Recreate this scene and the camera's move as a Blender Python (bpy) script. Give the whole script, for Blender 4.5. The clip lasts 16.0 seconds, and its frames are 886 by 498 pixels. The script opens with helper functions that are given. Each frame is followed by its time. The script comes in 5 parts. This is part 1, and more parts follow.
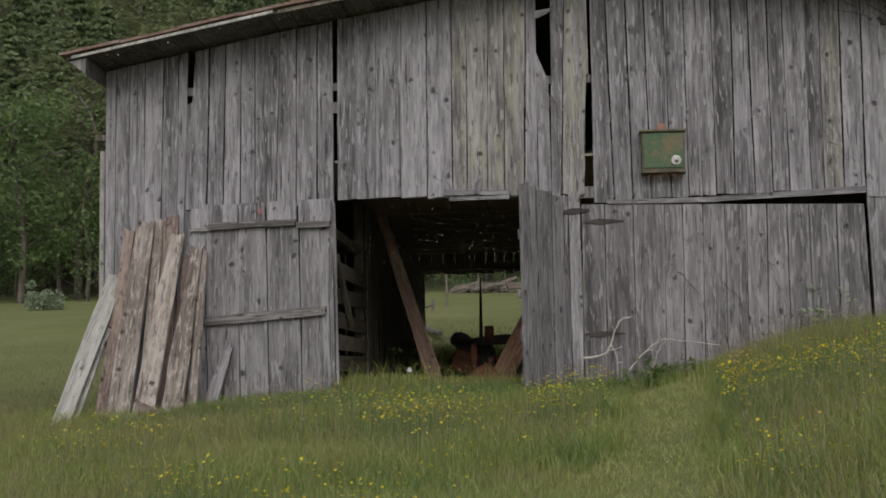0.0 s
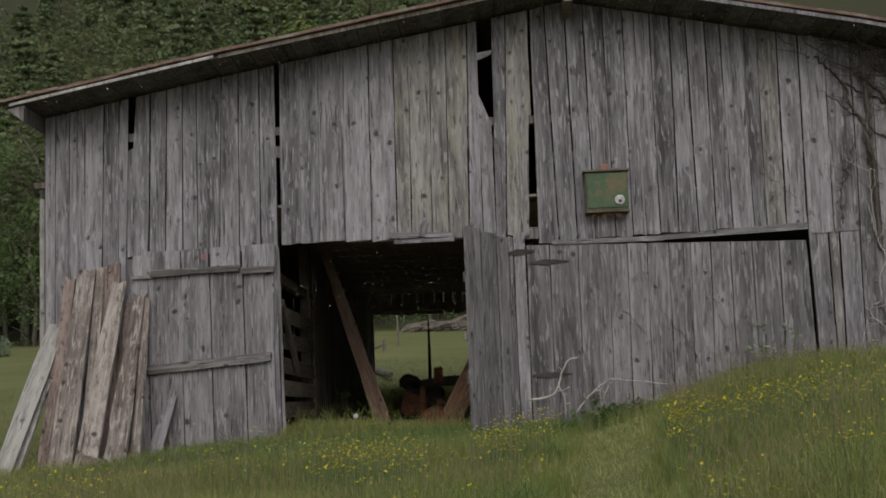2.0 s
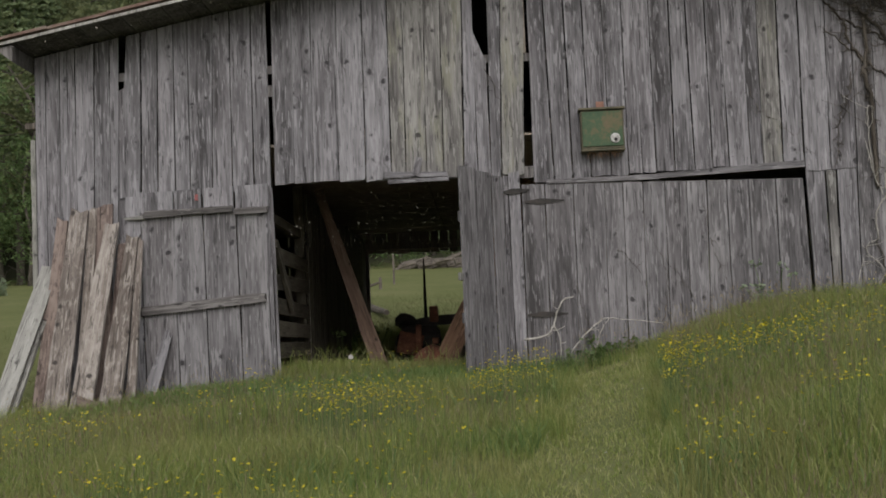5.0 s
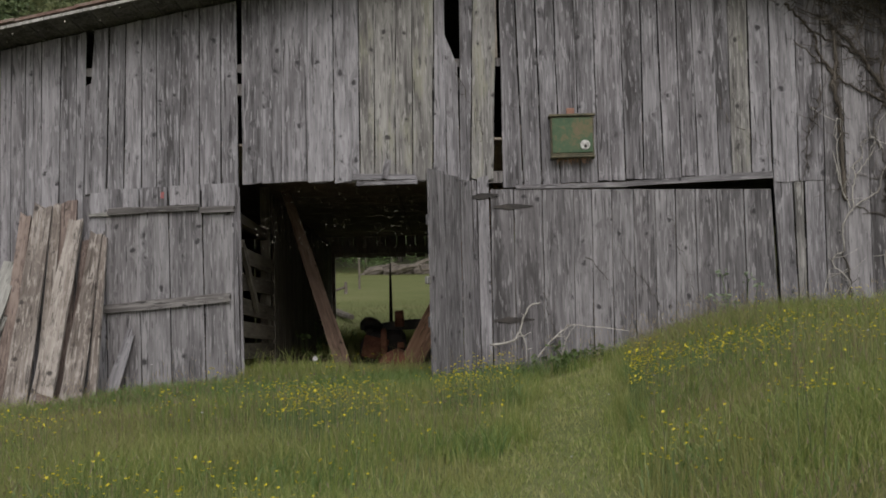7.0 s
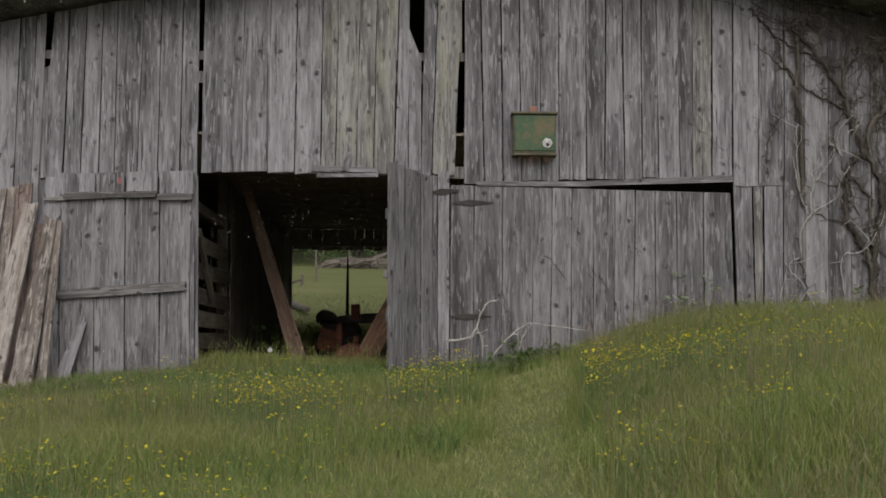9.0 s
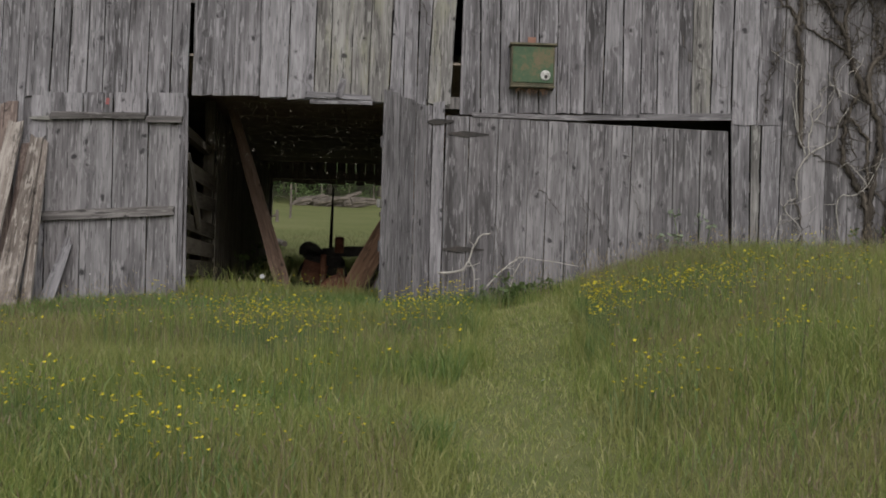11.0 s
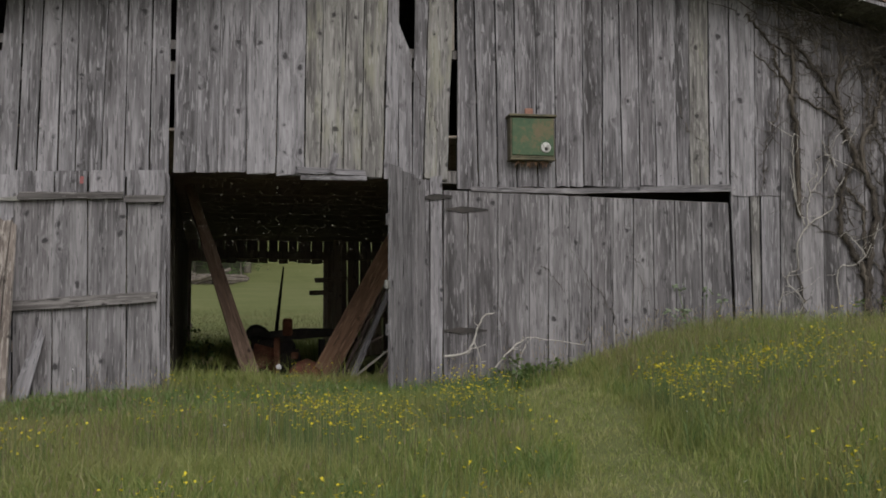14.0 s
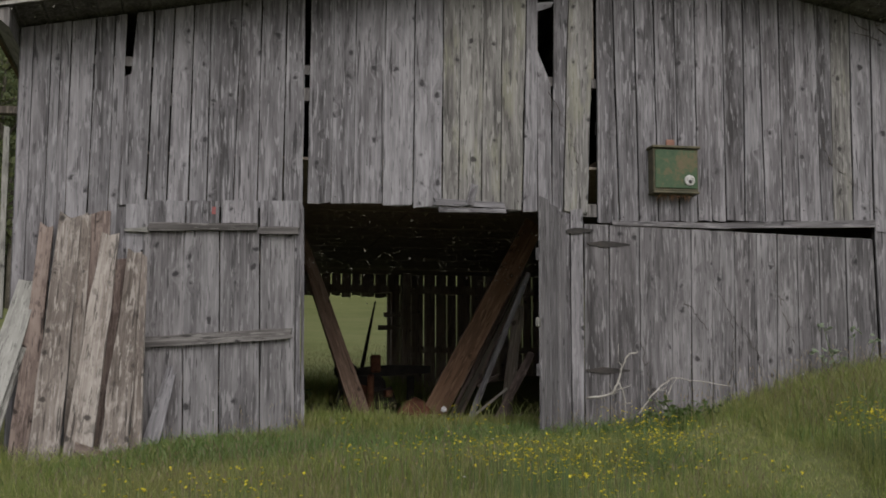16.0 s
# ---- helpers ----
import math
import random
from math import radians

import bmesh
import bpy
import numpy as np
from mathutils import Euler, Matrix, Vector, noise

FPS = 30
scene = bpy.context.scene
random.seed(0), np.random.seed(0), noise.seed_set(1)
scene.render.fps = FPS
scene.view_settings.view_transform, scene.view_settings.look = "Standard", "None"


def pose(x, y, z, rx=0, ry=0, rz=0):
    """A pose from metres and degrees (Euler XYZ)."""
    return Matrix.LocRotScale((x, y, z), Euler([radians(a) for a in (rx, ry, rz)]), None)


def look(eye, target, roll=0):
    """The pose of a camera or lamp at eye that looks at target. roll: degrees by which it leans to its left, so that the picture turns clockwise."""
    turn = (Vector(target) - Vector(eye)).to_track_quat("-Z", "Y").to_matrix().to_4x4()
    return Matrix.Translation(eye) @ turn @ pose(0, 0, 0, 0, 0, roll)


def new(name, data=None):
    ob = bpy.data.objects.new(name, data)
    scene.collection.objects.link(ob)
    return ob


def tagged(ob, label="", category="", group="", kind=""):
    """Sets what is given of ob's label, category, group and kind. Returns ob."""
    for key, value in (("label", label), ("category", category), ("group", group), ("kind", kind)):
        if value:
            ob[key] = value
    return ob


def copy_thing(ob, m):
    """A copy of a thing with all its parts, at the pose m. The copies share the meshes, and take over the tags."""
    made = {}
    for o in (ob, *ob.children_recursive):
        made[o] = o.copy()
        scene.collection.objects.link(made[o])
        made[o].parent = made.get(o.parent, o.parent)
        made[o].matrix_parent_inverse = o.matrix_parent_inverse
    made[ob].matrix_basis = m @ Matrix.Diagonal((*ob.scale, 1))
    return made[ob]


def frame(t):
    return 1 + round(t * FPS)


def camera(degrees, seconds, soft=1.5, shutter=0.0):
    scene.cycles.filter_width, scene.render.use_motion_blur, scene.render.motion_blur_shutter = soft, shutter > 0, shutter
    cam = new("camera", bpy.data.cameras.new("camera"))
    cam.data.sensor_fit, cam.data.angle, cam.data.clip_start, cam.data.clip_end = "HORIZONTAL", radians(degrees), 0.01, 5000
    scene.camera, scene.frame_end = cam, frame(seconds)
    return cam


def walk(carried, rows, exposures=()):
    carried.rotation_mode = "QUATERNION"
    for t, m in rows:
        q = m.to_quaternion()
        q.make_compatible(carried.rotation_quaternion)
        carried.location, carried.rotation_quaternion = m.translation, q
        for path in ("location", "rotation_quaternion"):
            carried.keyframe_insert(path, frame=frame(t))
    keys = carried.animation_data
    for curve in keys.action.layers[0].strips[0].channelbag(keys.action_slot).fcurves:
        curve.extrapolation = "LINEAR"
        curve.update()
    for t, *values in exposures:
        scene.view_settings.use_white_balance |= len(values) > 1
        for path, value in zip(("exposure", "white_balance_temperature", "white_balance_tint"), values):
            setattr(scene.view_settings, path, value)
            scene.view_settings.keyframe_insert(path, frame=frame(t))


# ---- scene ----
cam = camera(36.9, 16.0, soft=1.8)
PATH = [
    (0, (2.468, -16.001, -0.104), (2.325, -14.017, 0.095), -1.0),
    (0.5, (2.583, -16.025, -0.039), (2.421, -14.044, 0.191), -1.0),
    (1, (2.626, -16.018, -0.006), (2.48, -14.039, 0.247), -0.9),
    (1.5, (2.606, -15.969, -0.023), (2.496, -13.989, 0.237), -1.4),
    (2, (2.546, -15.932, -0.033), (2.477, -13.949, 0.22), -2.2),
    (2.5, (2.577, -15.879, -0.027), (2.52, -13.893, 0.2), -2.6),
    (3, (2.563, -15.874, -0.01), (2.51, -13.885, 0.195), -2.7),
    (3.5, (2.589, -15.853, -0.016), (2.522, -13.863, 0.169), -2.6),
    (4, (2.587, -15.868, 0.018), (2.515, -13.876, 0.188), -2.6),
    (6.5, (2.533, -15.79, 0.002), (2.496, -13.796, 0.155), -1.7),
    (7, (2.544, -15.775, -0.023), (2.528, -13.782, 0.144), -1.4),
    (7.5, (2.502, -15.76, -0.029), (2.513, -13.768, 0.144), -1.4),
    (8, (2.478, -15.743, -0.03), (2.517, -13.751, 0.143), -1.5),
    (8.5, (2.517, -15.749, -0.028), (2.556, -13.757, 0.146), -1.0),
    (9, (2.528, -15.712, -0.027), (2.576, -13.719, 0.133), 0.1),
    (9.2, (2.521, -15.702, -0.031), (2.57, -13.708, 0.117), 0.2),
    (11.3, (2.197, -15.36, -0.162), (2.324, -13.365, -0.087), 2.3),
    (11.5, (2.164, -15.254, -0.159), (2.338, -13.264, -0.077), 2.9),
    (12, (1.927, -15.116, -0.123), (2.132, -13.131, 0.005), 3.3),
    (12.5, (1.612, -15.017, -0.077), (1.846, -13.035, 0.041), 3.2),
    (13, (1.234, -14.759, -0.074), (1.539, -12.785, 0.023), 2.4),
    (13.5, (0.87, -14.645, -0.071), (1.178, -12.675, 0.083), 0.8),
    (14, (0.502, -14.517, -0.044), (0.839, -12.555, 0.143), -0.2),
    (14.5, (0.033, -14.171, 0.006), (0.447, -12.227, 0.23), -0.2),
    (15, (-0.367, -14.003, -0.056), (0.033, -12.06, 0.195), 0.2),
    (15.5, (-0.806, -13.782, -0.06), (-0.412, -11.835, 0.178), 0.4),
    (16, (-1.086, -13.618, 0.053), (-0.72, -11.666, 0.288), 0.1),
]
walk(cam, [(t, look(eye, target, roll)) for t, eye, target, roll in PATH], [(0, 0.85), (0.5, 0.82), (1.5, 0.6), (2.5, 0.63), (4, 0.75), (6.5, 0.85), (9, 0.82), (11.5, 0.88), (13, 0.85), (14, 0.8), (15, 0.69), (16, 0.71)])

# ---- light ----
world = bpy.data.worlds.new("overcast_sky")
scene.world = world
world.use_nodes = True
wn, wl = world.node_tree.nodes, world.node_tree.links
sky = wn.new("ShaderNodeTexSky")
sky.sky_type = "NISHITA"
sky.sun_disc = False
sky.sun_elevation = radians(35)
sky.sun_rotation = radians(174)
hsv = wn.new("ShaderNodeHueSaturation")
hsv.inputs["Saturation"].default_value = 0.22
wl.new(sky.outputs[0], hsv.inputs["Color"])
wl.new(hsv.outputs[0], wn["Background"].inputs["Color"])
wn["Background"].inputs["Strength"].default_value = 0.085
sun_data = bpy.data.lights.new("sun", "SUN")
sun_data.energy, sun_data.angle, sun_data.color = 1.05, radians(42), (1.0, 0.967, 0.918)
sun = new("sun", sun_data)
sun.matrix_world = look((3, -28, 19.6), (0, 0, 0))


# ---- materials ----
def nodes_of(name):
    mat = bpy.data.materials.new(name)
    mat.use_nodes = True
    nt = mat.node_tree
    return mat, nt.nodes, nt.links, nt.nodes["Principled BSDF"]


def ramp_node(n, stops):
    r = n.new("ShaderNodeValToRGB")
    el = r.color_ramp.elements
    while len(el) < len(stops):
        el.new(0.5)
    for e, (p, c) in zip(el, stops):
        e.position, e.color = p, (*c, 1)
    return r


def mix_node(n, l, fac, a, b, mode="MIX"):
    m = n.new("ShaderNodeMix")
    m.data_type, m.blend_type = "RGBA", mode
    for sock, val in ((m.inputs[0], fac), (m.inputs[6], a), (m.inputs[7], b)):
        if isinstance(val, bpy.types.NodeSocket):
            l.new(val, sock)
        elif isinstance(val, (int, float)):
            sock.default_value = val
        else:
            sock.default_value = (*val, 1)
    return m.outputs[2]


def math_node(n, l, op, a, b=0.0, c=None):
    m = n.new("ShaderNodeMath")
    m.operation = op
    for i, val in enumerate((a, b) if c is None else (a, b, c)):
        if isinstance(val, bpy.types.NodeSocket):
            l.new(val, m.inputs[i])
        else:
            m.inputs[i].default_value = val
    return m.outputs[0]


def noise_node(n, l, vec, scale, detail=3.0, rough=0.6):
    t = n.new("ShaderNodeTexNoise")
    t.inputs["Scale"].default_value, t.inputs["Detail"].default_value, t.inputs["Roughness"].default_value = scale, detail, rough
    l.new(vec, t.inputs["Vector"])
    return t.outputs["Fac"]


def wood_material(name, dark, mid, light, tint_a, tint_b, tint_amount=0.35, knots=True, rough=0.85, spread=0.5, stains=0.5, bloom=None, blotch=1.0):
    """Weathered timber: grain along the piece's own z, knots, stains, each piece a shade of its own."""
    mat, n, l, bsdf = nodes_of(name)
    co = n.new("ShaderNodeTexCoord")
    info = n.new("ShaderNodeObjectInfo")
    rnd = info.outputs["Random"]
    shift = n.new("ShaderNodeVectorMath")
    shift.operation = "MULTIPLY_ADD"
    comb = n.new("ShaderNodeCombineXYZ")
    l.new(rnd, comb.inputs[0]), l.new(rnd, comb.inputs[1]), l.new(rnd, comb.inputs[2])
    l.new(comb.outputs[0], shift.inputs[0])
    shift.inputs[1].default_value = (37.0, 11.0, 83.0)
    l.new(co.outputs["Object"], shift.inputs[2])
    base = shift.outputs[0]

    def stretched(s):
        v = n.new("ShaderNodeVectorMath")
        v.operation = "MULTIPLY"
        l.new(base, v.inputs[0])
        v.inputs[1].default_value = s
        return v.outputs[0]

    # knots bend the grain round them
    vor = n.new("ShaderNodeTexVoronoi")
    vor.feature = "F1"
    vor.inputs["Scale"].default_value = 1.0
    sep = n.new("ShaderNodeSeparateXYZ")
    l.new(stretched((5.6, 1.0, 4.6)), sep.inputs[0])
    flat = n.new("ShaderNodeCombineXYZ")
    l.new(sep.outputs[0], flat.inputs[0]), l.new(sep.outputs[2], flat.inputs[1])
    vor.voronoi_dimensions = "2D"
    l.new(flat.outputs[0], vor.inputs["Vector"])
    crook = n.new("ShaderNodeTexNoise")
    crook.inputs["Scale"].default_value = 14.0
    l.new(base, crook.inputs["Vector"])
    pick = n.new("ShaderNodeSeparateColor")
    l.new(vor.outputs["Color"], pick.inputs[0])
    kd = math_node(n, l, "ADD", vor.outputs["Distance"], math_node(n, l, "MULTIPLY", math_node(n, l, "SUBTRACT", crook.outputs["Fac"], 0.5), 0.6))
    kd = math_node(n, l, "ADD", kd, math_node(n, l, "MULTIPLY", math_node(n, l, "LESS_THAN", pick.outputs[0], 0.79), 0.6))
    kd = math_node(n, l, "ADD", kd, math_node(n, l, "MULTIPLY", pick.outputs[1], 0.11))
    warp = n.new("ShaderNodeVectorMath")
    warp.operation = "MULTIPLY_ADD"
    near = math_node(n, l, "POWER", math_node(n, l, "SUBTRACT", 1.0, math_node(n, l, "MINIMUM", kd, 1.0)), 3.0)
    cw = n.new("ShaderNodeCombineXYZ")
    l.new(near, cw.inputs[0])
    l.new(cw.outputs[0], warp.inputs[0])
    warp.inputs[1].default_value = (2.0, 0, 0)
    l.new(stretched((13.0, 13.0, 0.8)), warp.inputs[2])
    fine = noise_node(n, l, warp.outputs[0], 2.2, 4.0, 0.55)
    broad = noise_node(n, l, stretched((7.0, 7.0, 0.9)), 1.0, 3.0, 0.55)
    patch = noise_node(n, l, stretched((5.0, 5.0, 1.1)), blotch, 4.0, 0.6)
    lines = noise_node(n, l, stretched((95.0, 95.0, 1.1)), 1.0, 2.0, 0.5)
    g = math_node(n, l, "ADD", math_node(n, l, "MULTIPLY", fine, 0.45), math_node(n, l, "MULTIPLY", broad, 0.55))
    g = math_node(n, l, "ADD", g, math_node(n, l, "MULTIPLY", math_node(n, l, "SUBTRACT", lines, 0.5), 0.2))
    g = math_node(n, l, "ADD", g, math_node(n, l, "MULTIPLY", math_node(n, l, "SUBTRACT", rnd, 0.5), 0.16 * spread * 2))
    crack = ramp_node(n, [(0.325, (1, 1, 1)), (0.35, (0, 0, 0))])
    l.new(noise_node(n, l, stretched((30.0, 30.0, 2.0)), 1.0, 3.0, 0.5), crack.inputs[0])
    r = ramp_node(n, [(0.30, dark), (0.48, mid), (0.67, light)])
    l.new(g, r.inputs[0])
    col = r.outputs[0]
    tint = ramp_node(n, [(0.0, tint_a), (0.55, (0.5, 0.5, 0.5)), (1.0, tint_b)])
    wob = n.new("ShaderNodeTexWhiteNoise")
    wob.noise_dimensions = "1D"
    l.new(rnd, wob.inputs["W"])
    l.new(wob.outputs["Value"], tint.inputs[0])
    col = mix_node(n, l, tint_amount, col, tint.outputs[0], "OVERLAY")
    # dark weather stains and pale worn places
    stain = ramp_node(n, [(0.56, (0, 0, 0)), (0.74, (1, 1, 1))])
    l.new(patch, stain.inputs[0])
    col = mix_node(n, l, math_node(n, l, "MULTIPLY", stain.outputs[0], stains), col, tuple(c * 0.5 for c in mid))
    worn = ramp_node(n, [(0.36, (1, 1, 1)), (0.46, (0, 0, 0))] if bloom else [(0.26, (1, 1, 1)), (0.42, (0, 0, 0))])
    l.new(patch, worn.inputs[0])
    col = mix_node(n, l, math_node(n, l, "MULTIPLY", worn.outputs[0], 0.5 if bloom else stains * 0.8), col, bloom or light)
    # split, silvered or grimy edges along the piece's length
    gen = n.new("ShaderNodeSeparateXYZ")
    l.new(co.outputs["Generated"], gen.inputs[0])
    edge = math_node(n, l, "MULTIPLY", math_node(n, l, "ABSOLUTE", math_node(n, l, "SUBTRACT", gen.outputs[0], 0.5)), 2.0)
    edge = math_node(n, l, "ADD", edge, math_node(n, l, "MULTIPLY", math_node(n, l, "SUBTRACT", broad, 0.5), 0.5))
    er = ramp_node(n, [(0.72, (0, 0, 0)), (0.86, (1, 1, 1)), (0.97, (0.25, 0.25, 0.25))])
    l.new(edge, er.inputs[0])
    col = mix_node(n, l, math_node(n, l, "MULTIPLY", er.outputs[0], 0.38), col, light)
    seam = ramp_node(n, [(0.93, (0, 0, 0)), (1.0, (1, 1, 1))])
    l.new(edge, seam.inputs[0])
    col = mix_node(n, l, math_node(n, l, "MULTIPLY", seam.outputs[0], 0.6), col, tuple(c * 0.3 for c in mid))
    # mottled bleached and dirty patches, strongest on the loose planks
    mottle = noise_node(n, l, stretched((17.0, 17.0, 2.6) if blotch < 1.5 else (14.0, 14.0, 7.0)), 1.0, 5.0, 0.62)
    amount = 0.26 if blotch < 1.5 else 0.55
    bleached = ramp_node(n, [(0.55, (0, 0, 0)), (0.64, (1, 1, 1))])
    l.new(mottle, bleached.inputs[0])
    col = mix_node(n, l, math_node(n, l, "MULTIPLY", bleached.outputs[0], amount), col, tuple(c * 1.1 for c in light))
    dirty = ramp_node(n, [(0.35, (1, 1, 1)), (0.43, (0, 0, 0))])
    l.new(mottle, dirty.inputs[0])
    col = mix_node(n, l, math_node(n, l, "MULTIPLY", dirty.outputs[0], amount), col, tuple(c * 0.45 for c in mid))
    # raised slivers gone pale, and short dark checks
    sliver = ramp_node(n, [(0.59, (0, 0, 0)), (0.63, (1, 1, 1))])
    l.new(noise_node(n, l, stretched((38.0, 38.0, 4.0)), 1.0, 3.0, 0.5), sliver.inputs[0])
    col = mix_node(n, l, math_node(n, l, "MULTIPLY", sliver.outputs[0], 0.6), col, tuple(c * 1.15 for c in light))
    check = ramp_node(n, [(0.345, (1, 1, 1)), (0.375, (0, 0, 0))])
    l.new(noise_node(n, l, stretched((52.0, 52.0, 4.5)), 1.0, 3.0, 0.5), check.inputs[0])
    col = mix_node(n, l, math_node(n, l, "MULTIPLY", check.outputs[0], 0.62), col, tuple(c * 0.3 for c in mid))
    if knots:
        kr = ramp_node(n, [(0.0, (1, 1, 1)), (0.09, (0.95, 0.95, 0.95)), (0.14, (0.4, 0.4, 0.4)), (0.24, (0, 0, 0))])
        l.new(kd, kr.inputs[0])
        col = mix_node(n, l, math_node(n, l, "MULTIPLY", kr.outputs[0], 0.9), col, tuple(c * 0.2 for c in mid))
    col = mix_node(n, l, math_node(n, l, "MULTIPLY", crack.outputs[0], 0.8), col, tuple(c * 0.22 for c in mid))
    l.new(col, bsdf.inputs["Base Color"])
    bsdf.inputs["Roughness"].default_value = rough
    bsdf.inputs["Specular IOR Level"].default_value = 0.25
    bump = n.new("ShaderNodeBump")
    bump.inputs["Strength"].default_value, bump.inputs["Distance"].default_value = 0.8, 0.008
    l.new(g, bump.inputs["Height"])
    l.new(bump.outputs[0], bsdf.inputs["Normal"])
    return mat


M_BOARD = wood_material("weathered_grey_board", (0.040, 0.037, 0.038), (0.127, 0.119, 0.126), (0.245, 0.234, 0.246), (0.44, 0.42, 0.42), (0.55, 0.55, 0.55))
M_LICHEN = wood_material("lichen_grey_board", (0.045, 0.042, 0.040), (0.135, 0.126, 0.122), (0.25, 0.24, 0.23), (0.46, 0.45, 0.43), (0.54, 0.54, 0.51), 0.3, bloom=(0.225, 0.218, 0.165))
M_DOOR = wood_material("grey_door_board", (0.044, 0.041, 0.042), (0.118, 0.110, 0.115), (0.215, 0.204, 0.211), (0.46, 0.44, 0.43), (0.54, 0.54, 0.52))
M_PLANK = wood_material("brown_plank", (0.07, 0.056, 0.048), (0.168, 0.142, 0.127), (0.30, 0.27, 0.247), (0.46, 0.43, 0.42), (0.55, 0.53, 0.51), 0.4, stains=0.6, blotch=3.2)
M_PALE = wood_material("pale_plank", (0.10, 0.096, 0.088), (0.21, 0.202, 0.187), (0.30, 0.29, 0.27), (0.5, 0.5, 0.48), (0.52, 0.52, 0.5), 0.3, stains=0.7, blotch=2.0)
M_RED = wood_material("reddish_plank", (0.04, 0.029, 0.026), (0.108, 0.08, 0.071), (0.21, 0.166, 0.147), (0.46, 0.42, 0.42), (0.55, 0.52, 0.5), stains=0.75, blotch=2.6)
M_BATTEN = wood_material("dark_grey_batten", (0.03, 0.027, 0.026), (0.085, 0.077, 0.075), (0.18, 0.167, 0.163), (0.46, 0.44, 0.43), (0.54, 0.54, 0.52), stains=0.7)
M_INSIDE = wood_material("dark_inside_timber", (0.06, 0.049, 0.041), (0.14, 0.118, 0.10), (0.23, 0.195, 0.167), (0.45, 0.45, 0.45), (0.55, 0.53, 0.5))
# brown timber with the interior's hazy lifted blacks put into a paler colour
M_LIGHTENED = wood_material("lightened_brown_timber", (0.17, 0.135, 0.112), (0.31, 0.255, 0.215), (0.42, 0.355, 0.305), (0.45, 0.43, 0.42), (0.56, 0.54, 0.5))
M_RUSTWOOD = wood_material("orange_brown_timber", (0.10, 0.058, 0.038), (0.185, 0.108, 0.069), (0.26, 0.163, 0.108), (0.48, 0.45, 0.43), (0.54, 0.52, 0.5), 0.3)
M_POST = wood_material("brown_post_timber", (0.07, 0.045, 0.034), (0.135, 0.09, 0.068), (0.20, 0.14, 0.107), (0.48, 0.45, 0.43), (0.54, 0.52, 0.5), 0.3)
M_FASCIA = wood_material("pale_fascia", (0.12, 0.11, 0.10), (0.26, 0.245, 0.23), (0.40, 0.38, 0.36), (0.5, 0.5, 0.5), (0.5, 0.5, 0.5), 0.1)
M_VINE = wood_material("vine_bark", (0.022, 0.018, 0.015), (0.05, 0.041, 0.033), (0.105, 0.09, 0.075), (0.48, 0.46, 0.44), (0.52, 0.52, 0.5), 0.2, knots=False)
M_TWIG = wood_material("bare_pale_wood", (0.14, 0.128, 0.115), (0.28, 0.26, 0.235), (0.40, 0.375, 0.345), (0.5, 0.5, 0.5), (0.5, 0.5, 0.5), 0.1, knots=False)
M_TRUNK = wood_material("tree_bark_and_shaded_timber", (0.03, 0.026, 0.02), (0.075, 0.065, 0.052), (0.14, 0.125, 0.10), (0.48, 0.46, 0.44), (0.52, 0.52, 0.5), 0.2, knots=False)


def blotched(name, stops, scale, rough=0.8, metal=0.0, bump_d=0.004, fine=9.0):
    """A surface that varies at two scales over its own coordinates."""
    mat, n, l, bsdf = nodes_of(name)
    co = n.new("ShaderNodeTexCoord").outputs["Object"]
    a, b = noise_node(n, l, co, scale, 4.0, 0.6), noise_node(n, l, co, scale * fine, 3.0, 0.6)
    g = math_node(n, l, "ADD", math_node(n, l, "MULTIPLY", a, 0.7), math_node(n, l, "MULTIPLY", b, 0.3))
    r = ramp_node(n, stops)
    l.new(g, r.inputs[0])
    l.new(r.outputs[0], bsdf.inputs["Base Color"])
    bsdf.inputs["Roughness"].default_value, bsdf.inputs["Metallic"].default_value = rough, metal
    bsdf.inputs["Specular IOR Level"].default_value = 0.3
    bump = n.new("ShaderNodeBump")
    bump.inputs["Strength"].default_value, bump.inputs["Distance"].default_value = 0.5, bump_d
    l.new(g, bump.inputs["Height"])
    l.new(bump.outputs[0], bsdf.inputs["Normal"])
    return mat


M_TIN = blotched("rusty_roof_tin", [(0.35, (0.075, 0.045, 0.036)), (0.5, (0.135, 0.085, 0.068)), (0.66, (0.2, 0.165, 0.14))], 2.2, 0.85)
M_RUST = blotched("rusted_iron", [(0.35, (0.05, 0.025, 0.018)), (0.5, (0.145, 0.06, 0.038)), (0.65, (0.25, 0.11, 0.068))], 6.0, 0.85)
M_IRON = blotched("dark_old_iron", [(0.35, (0.014, 0.012, 0.011)), (0.55, (0.035, 0.03, 0.027)), (0.7, (0.07, 0.05, 0.04))], 7.0, 0.7)
M_GREENTIN = blotched("faded_green_paint", [(0.36, (0.03, 0.06, 0.032)), (0.5, (0.05, 0.08, 0.042)), (0.58, (0.095, 0.085, 0.045)), (0.7, (0.12, 0.085, 0.055))], 3.2, 0.7)
M_BOXEDGE = blotched("stained_box_rim", [(0.35, (0.05, 0.05, 0.034)), (0.6, (0.11, 0.095, 0.062))], 8.0, 0.8)
M_COPPER = blotched("orange_rusty_strap", [(0.35, (0.15, 0.07, 0.05)), (0.6, (0.24, 0.125, 0.09))], 14.0, 0.7)
M_WHITE = blotched("grubby_white_enamel", [(0.4, (0.22, 0.21, 0.20)), (0.6, (0.5, 0.49, 0.47))], 30.0, 0.5)
